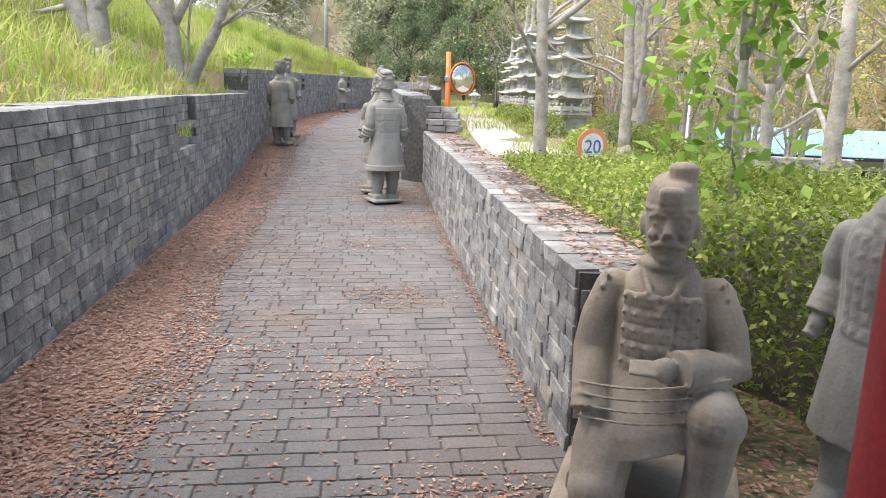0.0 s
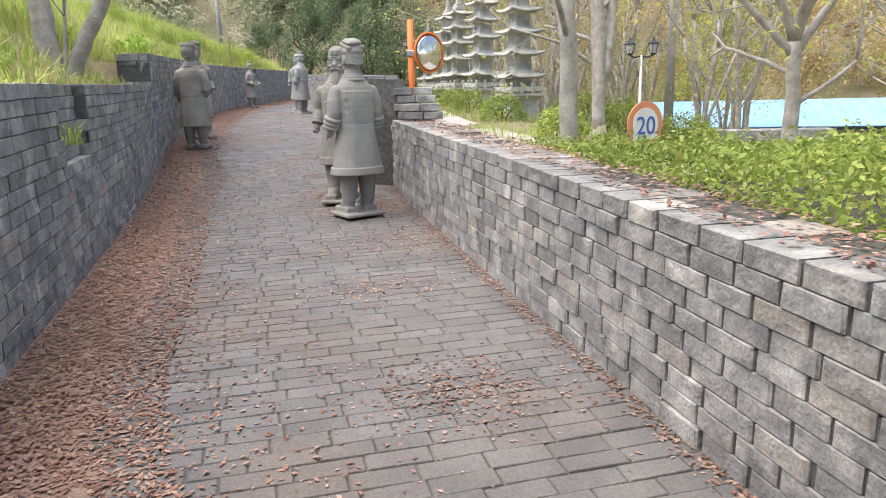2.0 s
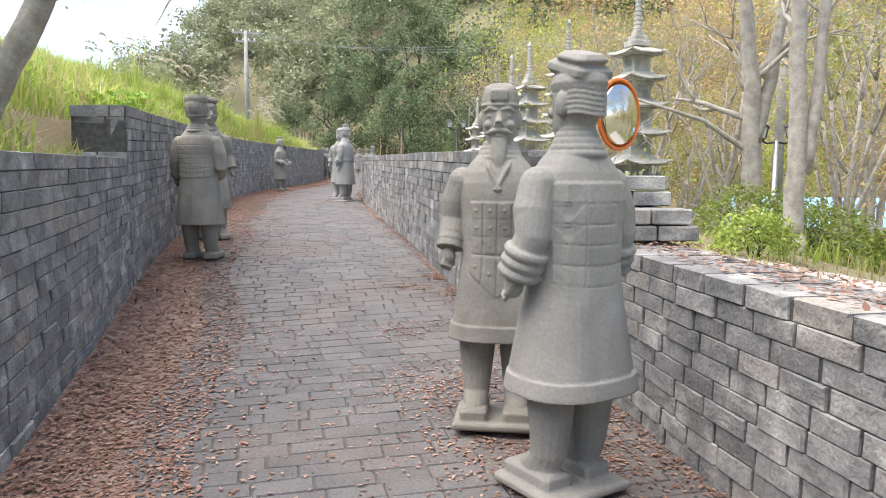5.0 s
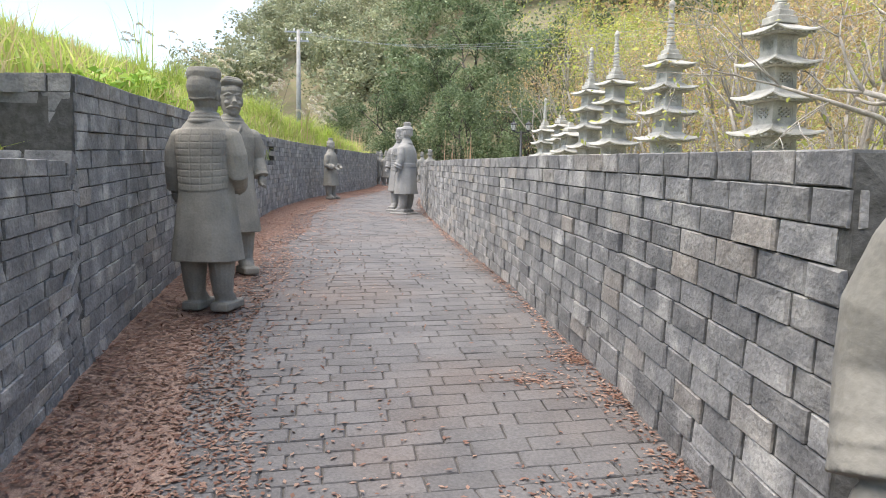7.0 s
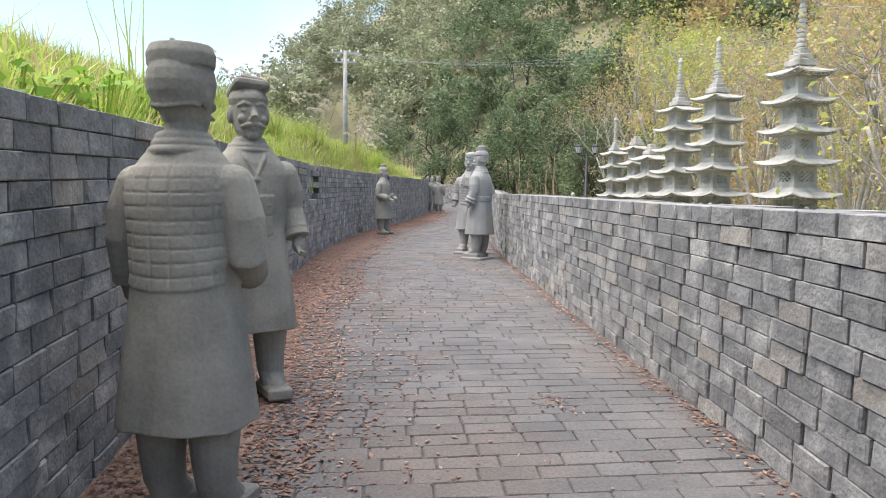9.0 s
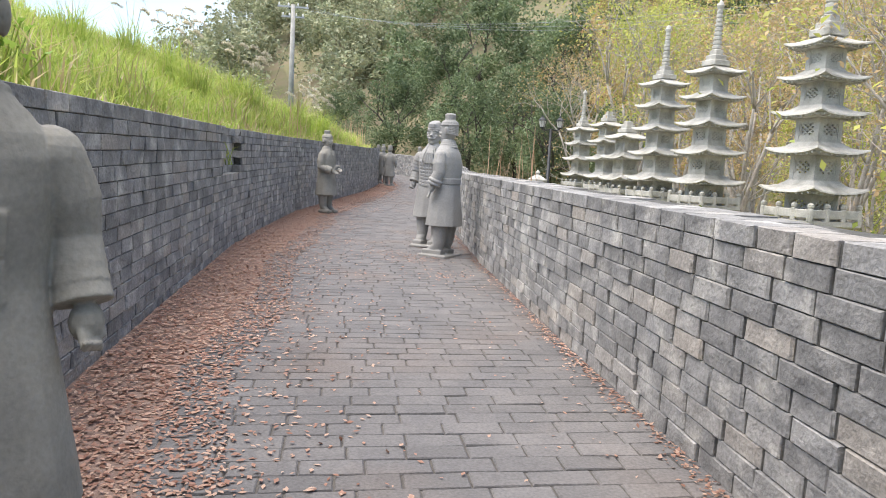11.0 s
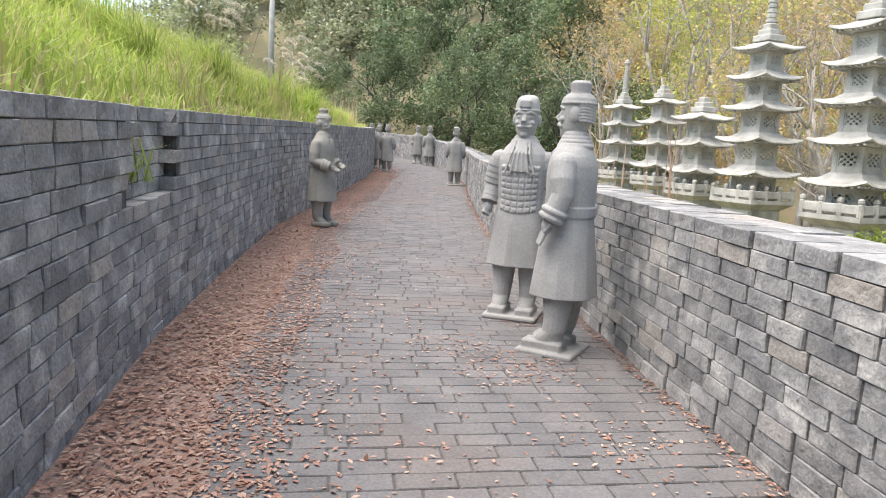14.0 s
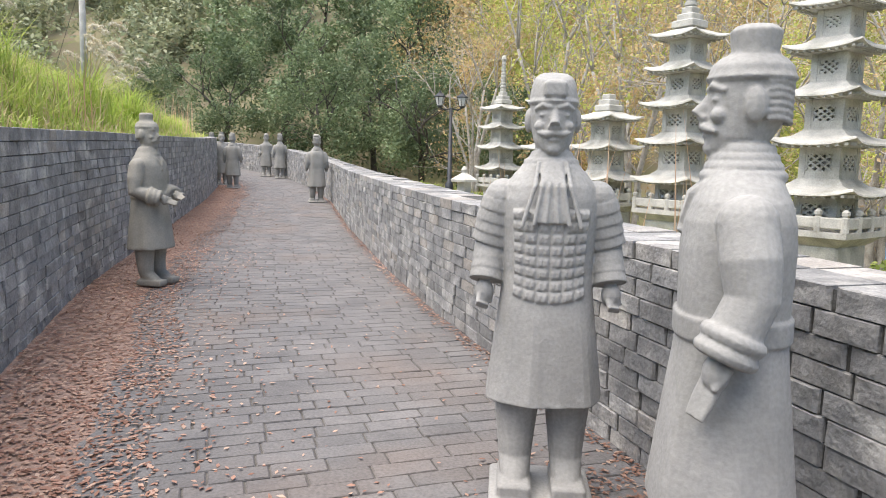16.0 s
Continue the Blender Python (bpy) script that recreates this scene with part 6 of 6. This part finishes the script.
broad_weeds(-4.95, 16.2, 501, 0.4, 34)
broad_weeds(-5.1, 17.2, 502, 0.5, 40)
broad_weeds(-5.4, 15.0, 503, 0.4, 30)
broad_weeds(-6.2, 20.0, 504, 0.6, 40)
broad_weeds(-4.2, 10.6, 505, 0.3, 24)
reeds(-5.3, 17.9, 510, 1.3, L_GRASS, "tall green goldenrod weed on the bank", 12, None, 0.06, 0.3)


def right_grass():
    """Rough grass and ivy on the ground beyond the right wall."""
    rng = np.random.default_rng(33)
    n = 26000
    y = rng.uniform(12.8, 58, n)
    d = rng.uniform(0, 1, n) ** 1.4 * 9 + 0.1
    P = np.array([(float(right_x(a)) + WALL_T + b, a, 0) for a, b in zip(y, d)])
    P[:, 2] = [gz(p[0], p[1]) - 0.02 for p in P]
    k = np.array([noise.noise((p[0] * 0.5, p[1] * 0.5, 9.0)) for p in P])
    h = 0.16 + 0.22 * np.clip(k + 0.2, 0, 1)
    road = (P[:, 0] > 0.15) & (P[:, 0] < 1.3) & (y < 21)
    dry = (k < -0.05) & ~road
    for name, mask, mat, lab in (("verge_grass", ~dry & ~road, L_GRASS, "rough green verge grass around the pagodas"), ("dry_verge_grass", dry, L_GRASS_DRY, "dry straw-coloured verge grass around the pagodas")):
        tagged(part(name, quads(name, blades(P[mask], h[mask], 0.010, rng, 0.7), mat), None), lab, "grass", kind="stuff")


right_grass()


def lane():
    """The pale lane that climbs beyond the right wall."""
    m = Mesh()
    pts = [(3.2, 12.0, 3.4), (2.2, 14.5, 2.6), (1.35, 17.0, 1.6), (0.7, 20.0, 1.3), (0.2, 24.0, 1.2), (-0.6, 29.0, 1.2), (-1.2, 34.0, 1.2), (-1.6, 40.0, 1.3), (-2.0, 47.0, 1.5)]
    rows = []
    for x, y, w in pts:
        rows.append([(x - w / 2 + w * k / 4, y, gz(x - w / 2 + w * k / 4, y) + 0.05) for k in range(5)])
    m.v = [p for r in rows for p in r]
    m.f = [(k * 5 + i, k * 5 + i + 1, k * 5 + 6 + i, k * 5 + 5 + i) for k in range(len(rows) - 1) for i in range(4)]
    tagged(part("road", m, M_ROAD), "pale concrete lane climbing beside the wall", "road", kind="structure")


lane()


def litter():
    rng = np.random.default_rng(35)

    def put(P, size, name, label):
        P[:, 2] += rng.uniform(0.005, 0.016, len(P))
        tagged(part(name, quads(name, leaves(P, size, rng, 0.5, 0.12), L_LITTER), None), label, "leaves", kind="stuff")

    # the matted drift along the left wall, and loose leaves upon it
    mat_ = Mesh()
    rows = []
    for yy in np.arange(-4, 55, 0.12):
        lx_ = float(left_x(yy))
        wd = (0.70 + 0.22 * noise.noise((0.0, yy * 0.5, 1.0)) + 0.12 * noise.noise((3.0, yy * 2.3, 1.0)) + 0.05 * noise.noise((5.0, yy * 9.0, 1.0))) * (1.2 if yy < 5 else 1.0)
        fz_ = float(floor_z(yy))
        rows.append([(lx_ - 0.02, yy, fz_ + 0.020), (lx_ + wd * 0.35, yy, fz_ + 0.013 + 0.004 * noise.noise((1.0, yy * 3, 2.0))), (lx_ + wd * 0.75, yy, fz_ + 0.008), (lx_ + wd, yy, fz_ - 0.002)])
    mat_.v = [p for r in rows for p in r]
    mat_.f = [(k * 4 + i, k * 4 + i + 1, k * 4 + 5 + i, k * 4 + 4 + i) for k in range(len(rows) - 1) for i in range(3)]
    tagged(part("matted_leaves", mat_, M_LITTER, smooth=True), "matted brown leaf mould at the foot of the left wall", "leaves", kind="stuff")
    n = 120000
    y = -3 + 61 * rng.random(n) ** 1.6
    width = 0.95 + 0.25 * np.array([noise.noise((0.0, a * 0.5, 1.0)) for a in y]) + np.where(y < 5, 0.15, 0)
    e = np.abs(rng.normal(0, 0.66, n))
    e = np.where(rng.random(n) < 0.55, rng.uniform(0, 0.95, n), e)
    ok = e < 1.9
    x = np.array([float(left_x(a)) for a in y]) + 0.02 + e * width
    P = np.column_stack([x, y, floor_z(y) + np.clip(0.03 - 0.05 * e, 0, 0.03)])[ok]
    put(P, 0.034, "leaf_drift", "drift of dry red-brown leaves along the left wall")
    # the thin line along the right wall and the patches on the paving
    n = 7000
    y = rng.uniform(3.8, 45, n)
    x = np.array([float(right_x(a)) for a in y]) - np.abs(rng.normal(0, 0.055, n)) - 0.01
    P1 = np.column_stack([x, y, floor_z(y)])
    spots = [(0.35, 9.6, 0.6, 900), (-0.3, 11.1, 0.55, 1800), (-0.9, 11.9, 0.4, 700), (0.5, 6.2, 0.42, 600), (0.75, 4.5, 0.38, 420), (-0.2, 4.8, 0.28, 160), (1.45, 3.1, 0.36, 800), (0.0, 8.0, 0.45, 420), (0.9, 2.7, 0.3, 260), (-0.55, 9.2, 0.35, 260),
             (-0.95, 14.6, 0.16, 420), (-1.25, 14.2, 0.14, 160), (-0.8, 14.0, 0.2, 300), (-2.2, 16.9, 0.16, 70), (-3.1, 22.6, 0.3, 120), (-3.6, 23.6, 0.35, 240), (-3.3, 24.9, 0.3, 420), (-1.2, 13.0, 0.2, 160), (-0.7, 13.2, 0.2, 200), (-3.9, 24.0, 0.25, 110)]
    out = [P1]
    for sx, sy, r, k in spots:
        q = rng.normal(0, 1, (k, 2)) * r * 0.7
        yy = sy + q[:, 1] * 0.8
        out.append(np.column_stack([sx + q[:, 0], yy, floor_z(yy)]))
    n = 2600
    y = rng.uniform(1, 45, n)
    a = rng.random(n)
    lx, rx = np.array([float(left_x(v)) for v in y]), np.array([float(right_x(v)) for v in y])
    out.append(np.column_stack([lx + (rx - lx) * a, y, floor_z(y)]))
    put(np.concatenate(out), 0.029, "scattered_leaves", "scattered dry leaves on the paving and along the right wall")
    # on the walls' tops and under the hedge
    n = 2600
    y = rng.uniform(3.8, 12.4, n)
    P = np.column_stack([[float(right_x(v)) for v in y] + rng.uniform(0.05, 0.46, n) ** 0.8, y, [float(right_top(v)) for v in y]])
    n2 = 9000
    y2, x2 = rng.uniform(-1, 5.0, n2), rng.uniform(2.0, 7.0, n2)
    keep = x2 > np.array([float(right_x(v)) for v in y2]) + 0.1
    y2, x2 = np.concatenate([y2[keep], rng.uniform(1.6, 5.6, 7000)]), np.concatenate([x2[keep], rng.uniform(2.45, 4.6, 7000)])
    keep = x2 > np.array([float(right_x(v)) for v in y2]) + (y2 > 3.7) * 0.5 + 0.05
    P2 = np.column_stack([x2, y2, [gz(a_, b_) for a_, b_ in zip(x2, y2)]])[keep]
    put(np.concatenate([P, P2]), 0.042, "fallen_leaves", "fallen brown leaves on the low wall and under the hedge")


litter()
build_paving()
